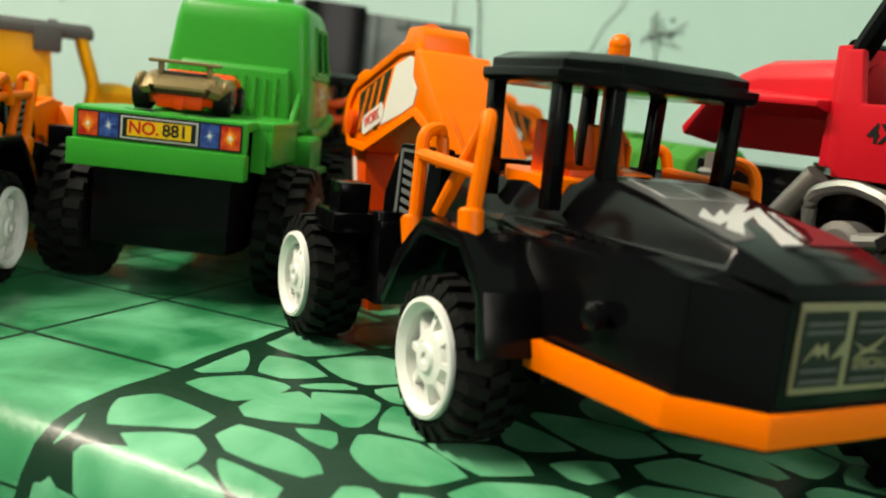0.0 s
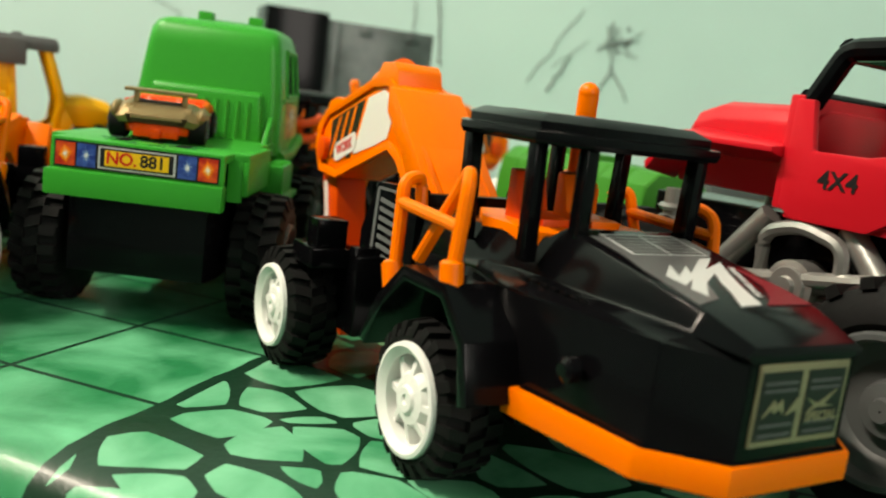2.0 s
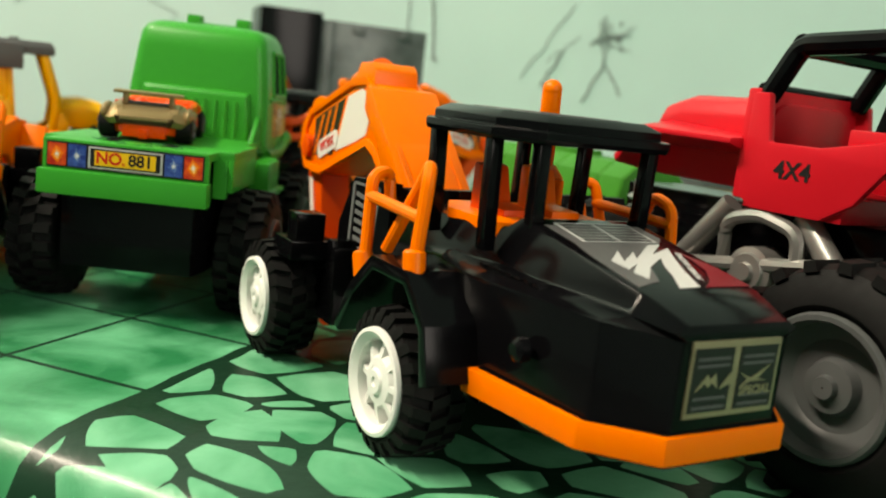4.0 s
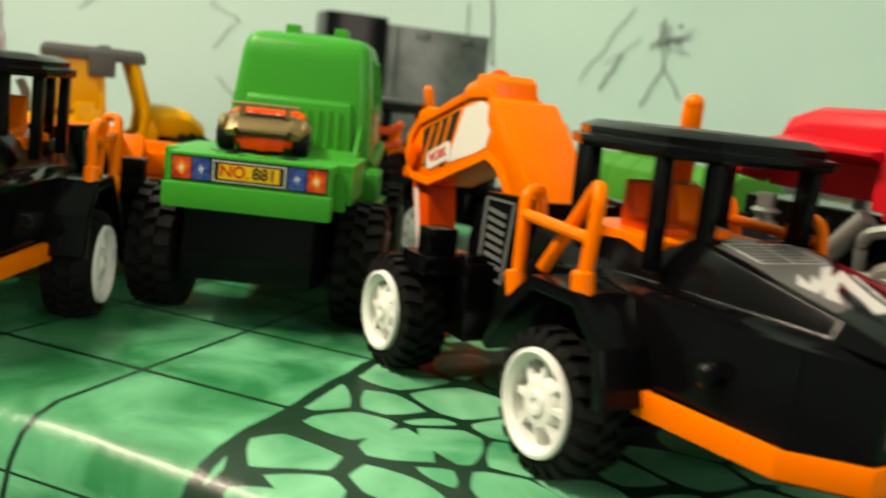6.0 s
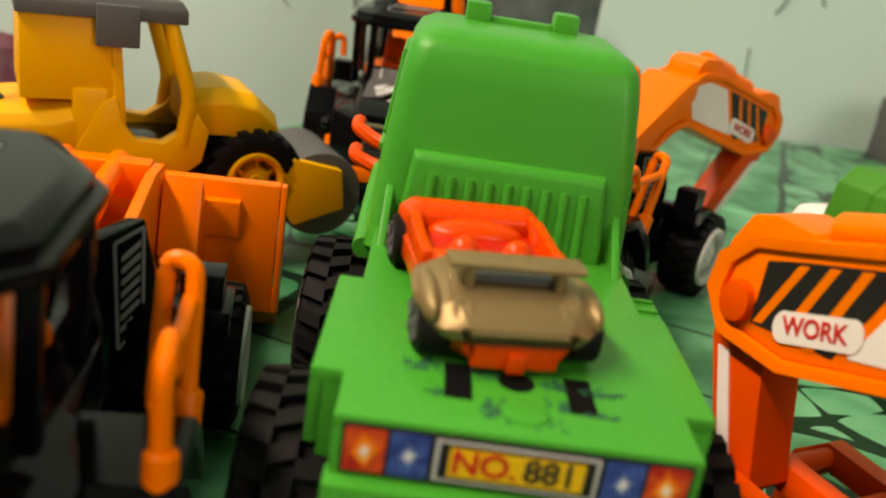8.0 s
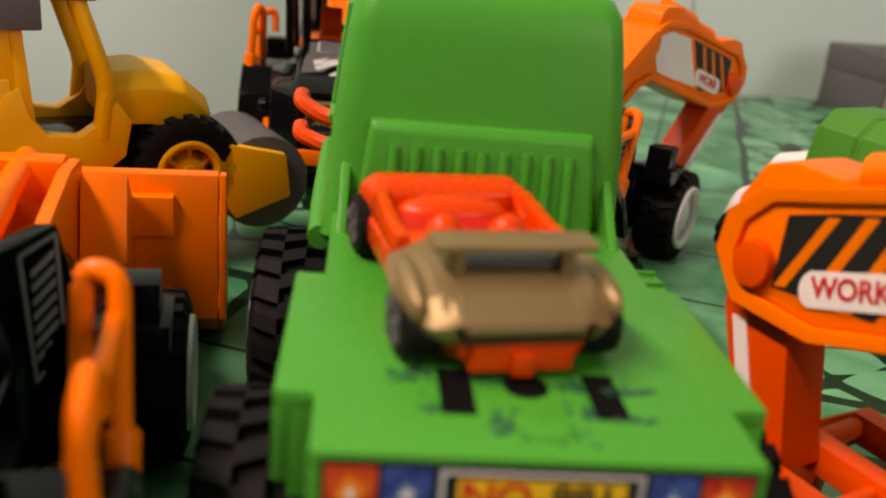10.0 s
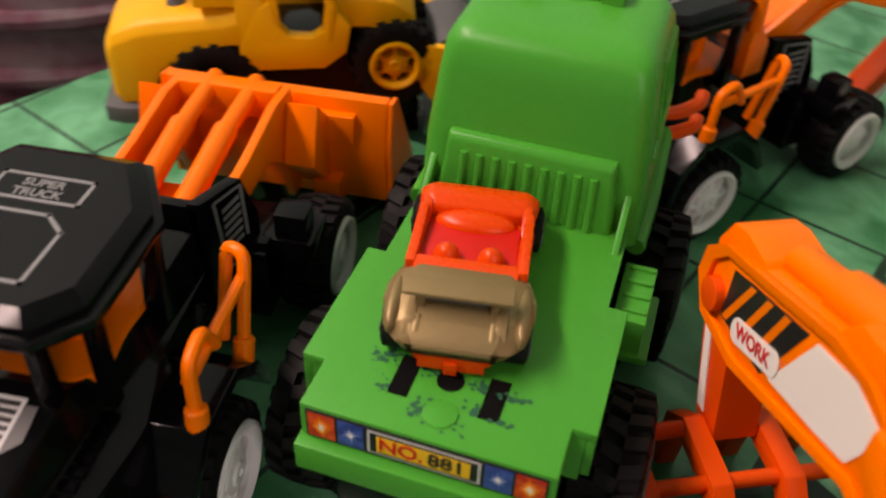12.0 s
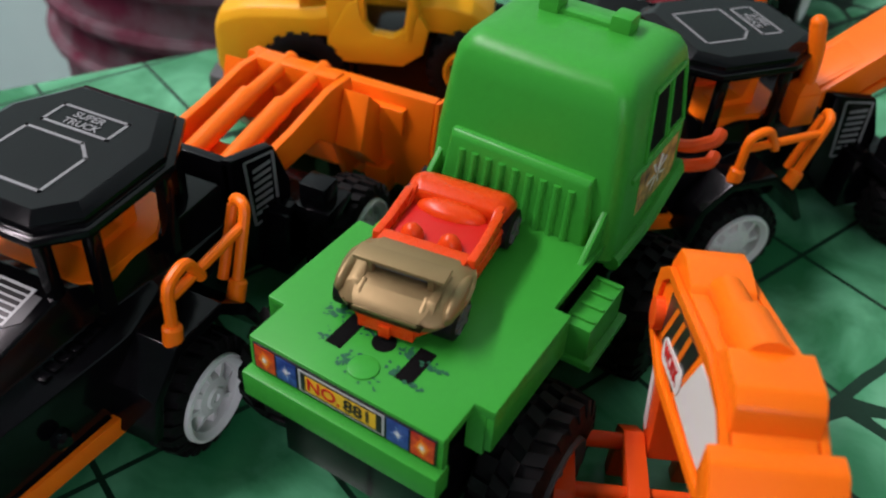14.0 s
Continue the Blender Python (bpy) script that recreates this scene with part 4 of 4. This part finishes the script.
    make("windscreen_frame", CAR_RED, t, surround, "red windscreen surround", bev=1.0)

    def dome(bm, x, y, z, a, b, c):
        bmesh.ops.create_uvsphere(bm, u_segments=18, v_segments=10, radius=1, matrix=Matrix.Translation((x, y, z)) @ Matrix.Diagonal((a, b, c, 1)))
    make("dashboard", CAR_RED, t, lambda bm: dome(bm, 0, 33.5, 10.0, 9.8, 3.6, 3.4), "rounded red dashboard", bev=0)
    # deeper red than the body, to paint the cockpit's shade
    make("cockpit_floor", REDINK, t, lambda bm: box(bm, -10.6, 10.6, 19, 33, 9.0, 10.5), "cockpit floor with shade put into its deeper red", bev=0.2)
    make("rear_shelf", CAR_RED, t, lambda bm: box(bm, -11.6, 11.6, 15.5, 19.6, 9, 13.2), bev=0.8)
    for s in (-1, 1):
        make("seat", CAR_RED, t, lambda bm, s=s: dome(bm, s * 5.0, 21.6, 10.4, 3.2, 2.4, 4.6), "red moulded seat back", bev=0)
        make("side_scoop", GOLD, tl, lambda bm, s=s: side(bm, [(0.6, 9.5), (3.0, 12.3), (11, 14.2), (11, 13.4), (5, 10.2)], s * 8.2, s * 10.6), "bronze ridge beside the deck", bev=0.5)
        make("rear_arch", GOLD, tl, lambda bm, s=s: dome(bm, s * 13.6, 8.6, 9.4, 2.2, 7.6, 3.8), "bulging bronze wheel arch", bev=0)
    for s in (-1, 1):
        for y in (7, 39):
            w = make("wheel", TYRE, t, lambda bm, s=s, y=y: turned(bm, (s * 15.6, y, 5.4), (-s, 0, 0), [(0.3, 3.6), (0, 4.3), (0.6, 5.4), (5.4, 5.4), (6, 4.4), (6, 1)], 24), bev=0)
            make("hub_cap", GREY, w, lambda bm, s=s, y=y: (turned(bm, (s * 15.5, y, 5.4), (-s, 0, 0), [(0, 3.7), (1, 3.4), (1.2, 0.3)], 18), [box(bm, -0.5, 0.5, -0.6, 0.6, 0.6, 3.6, Matrix.Translation((s * 15.5, y, 5.4)) @ Matrix.Rotation(k * math.tau / 5, 4, "X")) for k in range(5)]), bev=0)


green_truck()
toy_car()


# ---- red toy jeep ----
def jeep():
    t = thing("toy_jeep", 193, 147, 0, 25, "red toy jeep with silver suspension and huge black tyres", "toy jeep")

    t.scale = (1.03, 1.03, 1.03)

    def hood(bm):
        rings = []
        for y, w, z in [(48, 17, 81), (55, 16.5, 82), (80, 15.5, 81.5), (88, 15, 79), (91, 14.5, 73)]:
            rings.append([(w, y, 58), (w, y, z - 5), (w - 2, y, z - 1.5), (w - 6, y, z), (-w + 6, y, z), (-w + 2, y, z - 1.5), (-w, y, z - 5), (-w, y, 58)])
        solid(bm, rings)
    b = make("body", RED, t, hood, "glossy red hood", bev=0.8)
    make("cowl", RED, t, lambda bm: box(bm, -22, 22, 49, 53, 56, 84), bev=0.8)
    make("tub_floor", RED, t, lambda bm: box(bm, -21, 21, 22, 50, 54, 60), bev=0.6)
    make("rear_deck", RED, t, lambda bm: box(bm, -21, 21, -22, 24, 71, 76), bev=0.6)
    make("tail_wall", RED, t, lambda bm: box(bm, -21, 21, -22, -19, 56, 82), bev=0.6)
    for s in (-1, 1):
        make("tub_side", RED, t, lambda bm, s=s: side(bm, [(-22, 68), (-22, 92), (2, 92), (8, 88), (14, 74), (30, 71), (44, 71), (46, 83), (51, 83), (51, 57), (47, 54), (27, 54), (19, 59), (13, 67), (2, 71), (-16, 70)], s * 20, s * 22.5), "red body side with a low door cut", bev=0.8)
        make("fender", RED, t, lambda bm, s=s: solid(bm, [[(s * 13, 52, 66), (s * 27, 52, 69.5), (s * 27, 52, 71), (s * 13, 52, 72)], [(s * 13, 84, 66), (s * 27, 84, 70), (s * 27, 84, 71.5), (s * 13, 84, 74)], [(s * 13, 93, 58), (s * 26, 93, 60), (s * 26, 94, 62), (s * 13, 94, 68)]]), "red flat front fender", bev=0.8)
    words("side_word", "4X4", 6, pose(-22.65, 36, 64.5, 90, 0, -90), INK, b)

    for s in (-1, 1):
        make("roll_cage", BLACK, t, lambda bm, s=s: tube(bm, bend([(s * 19, 49, 82), (s * 18.5, 42, 95), (s * 18.5, 12, 96.5), (s * 19, -4, 96), (s * 20, -10, 84)], 3), 2.8, 10), "black roll cage side hoop", bev=0)
    for y, z, r in ((42, 95, 2.8), (12, 96.5, 2.8), (51, 84, 1.6)):
        make("cage_bar", BLACK, t, lambda bm, y=y, z=z, r=r: tube(bm, [(-19, y, z), (19, y, z)], r, 10), bev=0)
    for x0, x1 in ((-14, -3), (3, 14)):
        make("seat", BLACK, t, lambda bm, x0=x0, x1=x1: side(bm, [(16, 66), (16, 84), (20, 86), (24, 70), (36, 68), (36, 64)], x0, x1), bev=0.8)

    def under(bm):
        box(bm, -12, 12, -20, 100, 38, 54)
        for y in (0, 85):
            turned(bm, (-50, y, 25), (1, 0, 0), [(0, 4), (100, 4)], 12)
            box(bm, -9, 9, y - 9, y + 9, 17, 34)
    make("chassis", BLACK, t, under, "black chassis and axles", bev=0.8)

    def springs(bm):
        for s in (-1, 1):
            for y0, y1, z1 in ((8, 34, 54), (77, 56, 54)):
                tube(bm, [(s * 19, y0, 27), (s * 17, y1, z1)], 3.0, 12)
            tube(bm, [(s * 21, 8, 46), (s * 21, 78, 34)], 2.0, 10)
            for y in (4, 84):
                for k in range(6):
                    turned(bm, (s * 22, y, 33 + k * 3.4), (0, 0, 1), [(0, 3.2), (0.9, 4.2), (1.8, 3.2)], 14)
                turned(bm, (s * 22, y, 30), (0, 0, 1), [(0, 2.6), (26, 2.6)], 12)
            turned(bm, (s * 14, 44, 38), (s, 0, 0), [(0, 6.5), (8, 6.5), (8.4, 5), (9.2, 4.6), (9.2, 2.6), (10.4, 2.2), (10.4, 0.3)], 18)
            tube(bm, bend([(s * 20, 32, 36), (s * 21, 32, 50), (s * 21, 44, 53), (s * 21, 54, 50), (s * 20, 54, 40)], 4), 1.8, 8)
            box(bm, min(s * 12, s * 19), max(s * 12, s * 19), 20, 66, 34, 37)
    make("suspension", SILVER, t, springs, "silver suspension with coil springs", bev=0)
    for s in (-1, 1):
        for y in (0, 85):
            def tyre(bm, s=s, y=y):
                x = s * 53
                turned(bm, (x, y, 25), (-s, 0, 0), [(1.5, 15), (0, 16.5), (0.4, 20), (2.6, 23.4), (6, 24.6), (18, 24.6), (21.5, 23.4), (23.5, 20), (23.5, 15), (22, 0.3)], 48, True)

            def tread(bm, s=s, y=y):
                x = s * 53
                for k in range(20):
                    a = 2 * math.pi * k / 20
                    m = Matrix.Translation((x, y, 25)) @ Matrix.Rotation(a, 4, "X")
                    for d0, d1, tw in ((1.4, 11, 0.16), (12.6, 22.4, -0.16)):
                        solid(bm, [[m @ Vector((-s * d, h * 0.9 * e + (tw * 8 if d > 8 else 0), z)) for d, e in ((d0, -1.8), (d1, -2.4), (d1, 2.4), (d0, 1.8))] for z, h in ((23.0, 1.0), (25.4, 0.8))])
            w = make("wheel", TYRE, t, tyre, "huge black balloon tyre", bev=0)
            tagged(make("tread", TYRE, w, tread, bev=0), kind="stuff")
            make("rim", RIMGREY, w, lambda bm, s=s, y=y: turned(bm, (s * 53, y, 25), (-s, 0, 0), [(0.6, 15.2), (-0.4, 14.6), (-0.4, 13.6), (3, 12.8), (5.5, 9.5), (5.5, 6), (3.2, 5.2), (2.8, 2.6), (1.4, 2.2), (1.4, 0.2)], 36, True), "smoky grey dished rim", bev=0, smooth=30)


jeep()


# ---- yellow road roller ----
def roller():
    t = thing("toy_roller", -152, 371, 0, -70.6, "yellow toy road roller with a grey canopy and black tyres", "toy roller")

    t.scale = (0.889, 0.889, 0.889)

    # nose at y = 0, drum towards +y
    def hood(bm):
        rings = []
        for y, w, z0, z1 in [(3, 15, 24, 44), (6, 17, 21, 49), (16, 18.4, 22, 53), (22, 19, 35, 54), (45, 20, 44, 56), (52, 20, 44, 58)]:
            rings.append([(w, y, z0), (w, y, z1 - 5), (w - 2, y, z1 - 1.5), (w - 6, y, z1), (-w + 6, y, z1), (-w + 2, y, z1 - 1.5), (-w, y, z1 - 5), (-w, y, z0)])
        solid(bm, rings)
    make("hood", YELLOW, t, hood, "rounded yellow engine hood", bev=0.8)
    make("nose_grille", GREY, t, lambda bm: (box(bm, -11, 11, 2.4, 4, 25, 42), [box(bm, -10, 10, 2.0, 3, 26.5 + k * 3.0, 28 + k * 3.0) for k in range(5)]), bev=0.1)
    make("bumper", GREY, t, lambda bm: flat(bm, [(-18, -1), (18, -1), (21, 6), (21, 22), (-21, 22), (-21, 6)], 14, 21), "dark grey bumper", bev=1.5)
    make("exhaust", GREY, t, lambda bm: (tube(bm, bend([(6, 29, 53), (6, 29, 64), (6, 26, 70)], 3), 2.2, 12), turned(bm, (6, 29, 53), (0, 0, 1), [(0, 4), (3, 3)], 12)), bev=0)

    def cab(bm):
        box(bm, -19, 19, 36, 62, 58, 83)
        box(bm, -20, 20, 50, 60, 36, 62)
    make("cab", YELLOW, t, cab, "yellow cab with open sides", bev=1.0)
    for s in (-1, 1):
        def cab_side(bm, s=s):
            solid(bm, [[(s * 14, 62, 40), (s * 19.5, 62, 40), (s * 19.5, 66, 40), (s * 14, 66, 40)], [(s * 15, 60, 83), (s * 19.5, 60, 83), (s * 19.5, 63, 83), (s * 15, 63, 83)]])
            tube(bm, bend([(s * 18, 77, 83), (s * 18.5, 84, 60), (s * 18.5, 82, 45)], 4), 2.6, 10)
            side(bm, [(58, 58), (62, 60), (64, 52), (68, 47), (76, 46), (82, 50), (86, 56), (90, 50), (88, 40), (80, 34), (56, 34), (50, 42)], s * 14.5, s * 20.5)
        make("cab_side", YELLOW, t, cab_side, "yellow door frame and pillar", bev=1.0)
    make("canopy", GREY, t, lambda bm: (solid(bm, [[(x * k, 58 + y * k, z) for x, y in ((-21, -23), (21, -23), (21, 24), (-21, 24))] for z, k in ((82.5, 1.0), (86.5, 1.0), (89, 0.93))]), [box(bm, s * 21 - 2, s * 21 + 2, 56, 68, 75, 87) for s in (-1, 1)], [turned(bm, (x, 64, 88), (0, 0, 1), [(0, 2.6), (2.2, 2.2)], 10) for x in (-14, -5, 5, 14)]), "grey canopy with side flaps", bev=1.2)

    def front(bm):
        rings = []
        for y, w, z0, z1 in [(84, 16, 48, 62), (96, 17, 48, 63), (106, 17, 46, 61), (114, 15, 42, 54)]:
            rings.append([(w, y, z0), (w, y, z1 - 4), (w - 5, y, z1), (-w + 5, y, z1), (-w, y, z1 - 4), (-w, y, z0)])
        solid(bm, rings)
        for s in (-1, 1):
            side(bm, [(112, 30), (118, 42), (136, 38), (138, 24), (120, 18)], s * 17, s * 21)
    make("front_frame", YELLOW, t, front, "yellow front cover and drum yoke", bev=1.0)
    make("chassis", BLACK, t, lambda bm: (box(bm, -13, 13, 18, 116, 0.2, 44), box(bm, -17, 17, 24, 60, 16, 40)), "black chassis standing on the cloth", bev=1.0)
    make("drum", GREY, t, lambda bm: turned(bm, (-17, 130, 28), (1, 0, 0), [(0, 6), (0, 15), (34, 15), (34, 6)], 30), "grey roller drum", bev=0.5)
    for s in (-1, 1):
        wheel(t, s * 21, 106, 34, 17, 15, 9.5, YELLOW, lugs=18, spokes=6)
        wheel(t, s * 21.5, 40, 27, 18.5, 15, 9.5, BLACK, lugs=18, spokes=6)


roller()


# ---- small green refuse lorry, dark box and clear box ----
def lorry():
    t = thing("toy_lorry", 131, 394, 0, 18, "small green and white toy refuse lorry with white lettering", "toy lorry")

    def hull(bm):
        rings = []
        for k in range(7):
            for y, g in ((-10 - k * 15, 0.0), (-11 - k * 15, 0.8), (-23.5 - k * 15, 0.8), (-24.5 - k * 15, 0.0)):
                rings.append([(16.2 + g, y, 12), (16.2 + g, y, 40), (14.2 + g, y, 52 + g), (9, y, 57 + g), (-9, y, 57 + g), (-14.2 - g, y, 52 + g), (-16.2 - g, y, 40), (-16.2 - g, y, 12)])
        solid(bm, rings)
    c = make("container", LEAF, t, hull, "green container with upright panels", bev=0.3)
    make("hatch", LEAF, c, lambda bm: (turned(bm, (0, -36, 57), (0, 0, 1), [(0, 6), (3, 6), (3.6, 5), (3.6, 0.2)], 18), box(bm, -7, 7, -70, -52, 57, 60)), bev=0.3)

    def cab(bm):
        rings = []
        for y, w, z0, z1 in [(-9, 13.5, 7, 41), (-1, 13.8, 6, 41.5), (4, 13.8, 6, 40), (9, 13.4, 6, 28), (16, 12.6, 6, 25), (19, 11.2, 7, 21)]:
            rings.append([(w, y, z0), (w, y, z1 - 5), (w - 1.8, y, z1 - 1), (w - 4, y, z1), (-w + 4, y, z1), (-w + 1.8, y, z1 - 1), (-w, y, z1 - 5), (-w, y, z0)])
        solid(bm, rings)
    cb = make("cab", WHITE, t, cab, "white bonneted cab", bev=0.8)
    for s in (-1, 1):
        make("cab_window", LEAF, cb, lambda bm, s=s: side(bm, [(-0.5, 27), (5, 27), (3.6, 36), (-0.5, 36)], s * 12.4, s * 14.0), "greenish side window", bev=0)
        make("cab_window", LEAF, cb, lambda bm, s=s: side(bm, [(-5.5, 27), (-3, 27), (-3, 35), (-5.5, 35)], s * 12.4, s * 14.0), "narrow rear side window", bev=0)
        words("side_word", "TRucK", 15, pose(s * 17.15, -52, 27, 90, 0, 90 * s), PAPER, c)
        make("side_emblem", PAPER, c, lambda bm, s=s: [solid(bm, [[(s * (17.05 + d), -20.5 + r * math.cos(a), 29 + r * math.sin(a)) for r, a in ((3.2, q), (5.2, q), (5.2, q + 1.5), (3.2, q + 1.5))] for d in (0, 0.15)]) for q in (0.3, 2.4, 4.5)], "pale ring of three arrows", bev=0)
        for y in (8, -40, -94):
            wheel(t, s * 17, y, 10, 10, 8, 5, BLACK, lugs=14, spokes=5, lug_depth=0.8)
    make("chassis", BLACK, t, lambda bm: box(bm, -11, 11, -110, 14, 5, 12.4), bev=0.4)


lorry()


def clear_box():
    t = thing("toy_package", 38, 628, 0, 14, "black and smoky clear plastic box leaning by the wall", "plastic box")
    t.scale = (0.94, 0.94, 0.96)
    make("black_end", BLACK, t, lambda bm: box(bm, -54, -8, -20, 20, 0.2, 128), "black end panel", bev=1.0)
    make("clear_cover", SMOKE, t, lambda bm: (box(bm, -8, 76, -18, 18, 0.2, 124), box(bm, -6, 2, -19, -17.5, 4, 122), [box(bm, x, x + 10, -19.5, -17, 116, 122) for x in (16, 52)]), "smoky clear cover with small black clips", bev=1.5)


clear_box()


def card_box():
    t = thing("dark_box", 388, 662, 0, 4, "dark grey box with a tan front on the cloth", "box")
    make("lid", GREY, t, lambda bm: flat(bm, [(-48, -30), (48, -30), (48, 30), (-48, 30)], 26, 42), "dark grey lid", bev=1.5)
    make("front", TAN, t, lambda bm: flat(bm, [(-45, -28), (45, -28), (45, 28), (-45, 28)], 0.2, 27), "tan card side", bev=0.6)
    for s in (-1, 1):
        make("frame", GREY, t, lambda bm, s=s: flat(bm, [(s * 45.2, -29), (s * 47.5, -29), (s * 47.5, 29), (s * 45.2, 29)], 0.2, 25.8), bev=0.3)


card_box()


def pouf():
    t = thing("woven_basket", -268, 560, -700, 0, "round dark maroon woven basket standing on the floor", "basket")
    make("wall", MAROON, t, lambda bm: turned(bm, (0, 0, 0), (0, 0, 1), [(0, 110), (300, 118), (600, 122), (705, 124), (712, 120), (705, 114), (600, 110), (20, 100)], 48), "maroon woven wall", bev=0)
    make("rim_band", MAROON, t, lambda bm: [tube(bm, [(124 * math.cos(a), 124 * math.sin(a), z) for a in [math.tau * k / 40 for k in range(41)]], 5, 8) for z in (640, 668, 696)], bev=0)


pouf()


# ---- marks on the wall ----
def scribbles():
    root = new("wall_scribbles")
    tagged(root, "thin pencil scribbles on the pale wall", "scribble", kind="structure")
    random.seed(4)

    def stroke(x0, z0, x1, z1, r, sway=1.5, mat=PENCIL):
        pts = []
        for i in range(9):
            s = i / 8
            pts.append((x0 + (x1 - x0) * s + random.uniform(-sway, sway) * math.sin(s * math.pi), 717.6, z0 + (z1 - z0) * s))
        make("scribble", mat, root, lambda bm: tube(bm, pts, r * 0.75, 6), bev=0)
    x, z = 275, 118
    stroke(x - 6, z + 35, x + 2, z - 2, 0.9)
    stroke(x + 2, z - 2, x - 14, z - 35, 1.1)
    stroke(x, z + 2, x + 20, z - 26, 0.9)
    for k in range(14):
        stroke(x - 8 + random.uniform(-6, 26), z + random.uniform(10, 40), x - 2 + random.uniform(-6, 30), z + random.uniform(8, 36), 0.5, 4)
    stroke(x - 30, z + 45, x - 70, z - 20, 0.6, 3)
    stroke(x - 36, z + 6, x - 52, z - 26, 1.3, 2)
    stroke(x - 22, z + 20, x - 50, z - 5, 0.4, 3)
    stroke(121, 190, 128, 106, 1.1, 2)
    stroke(128, 106, 130, 103, 1.5, 1)
    stroke(104, 150, 105, 113, 0.7, 1)
    stroke(249, 58, 256, 2, 0.8, 1)
    stroke(-150, 190, -205, 110, 0.4, 12)
    stroke(-80, 160, -100, 90, 0.4, 14)
    stroke(-165, 190, -163, 125, 0.6, 1)
    stroke(-20, 86, -22, 48, 1.0, 2)
    stroke(-96, 68, -63, 42, 0.7, 5)
    stroke(-18, 112, -2, 92, 0.7, 6)
    for k in range(7):
        stroke(-279 + k * 2.2, 112 + random.uniform(-8, 10), -274 + k * 2.0, 60 + random.uniform(-6, 8), 0.9, 2, PINK)


scribbles()
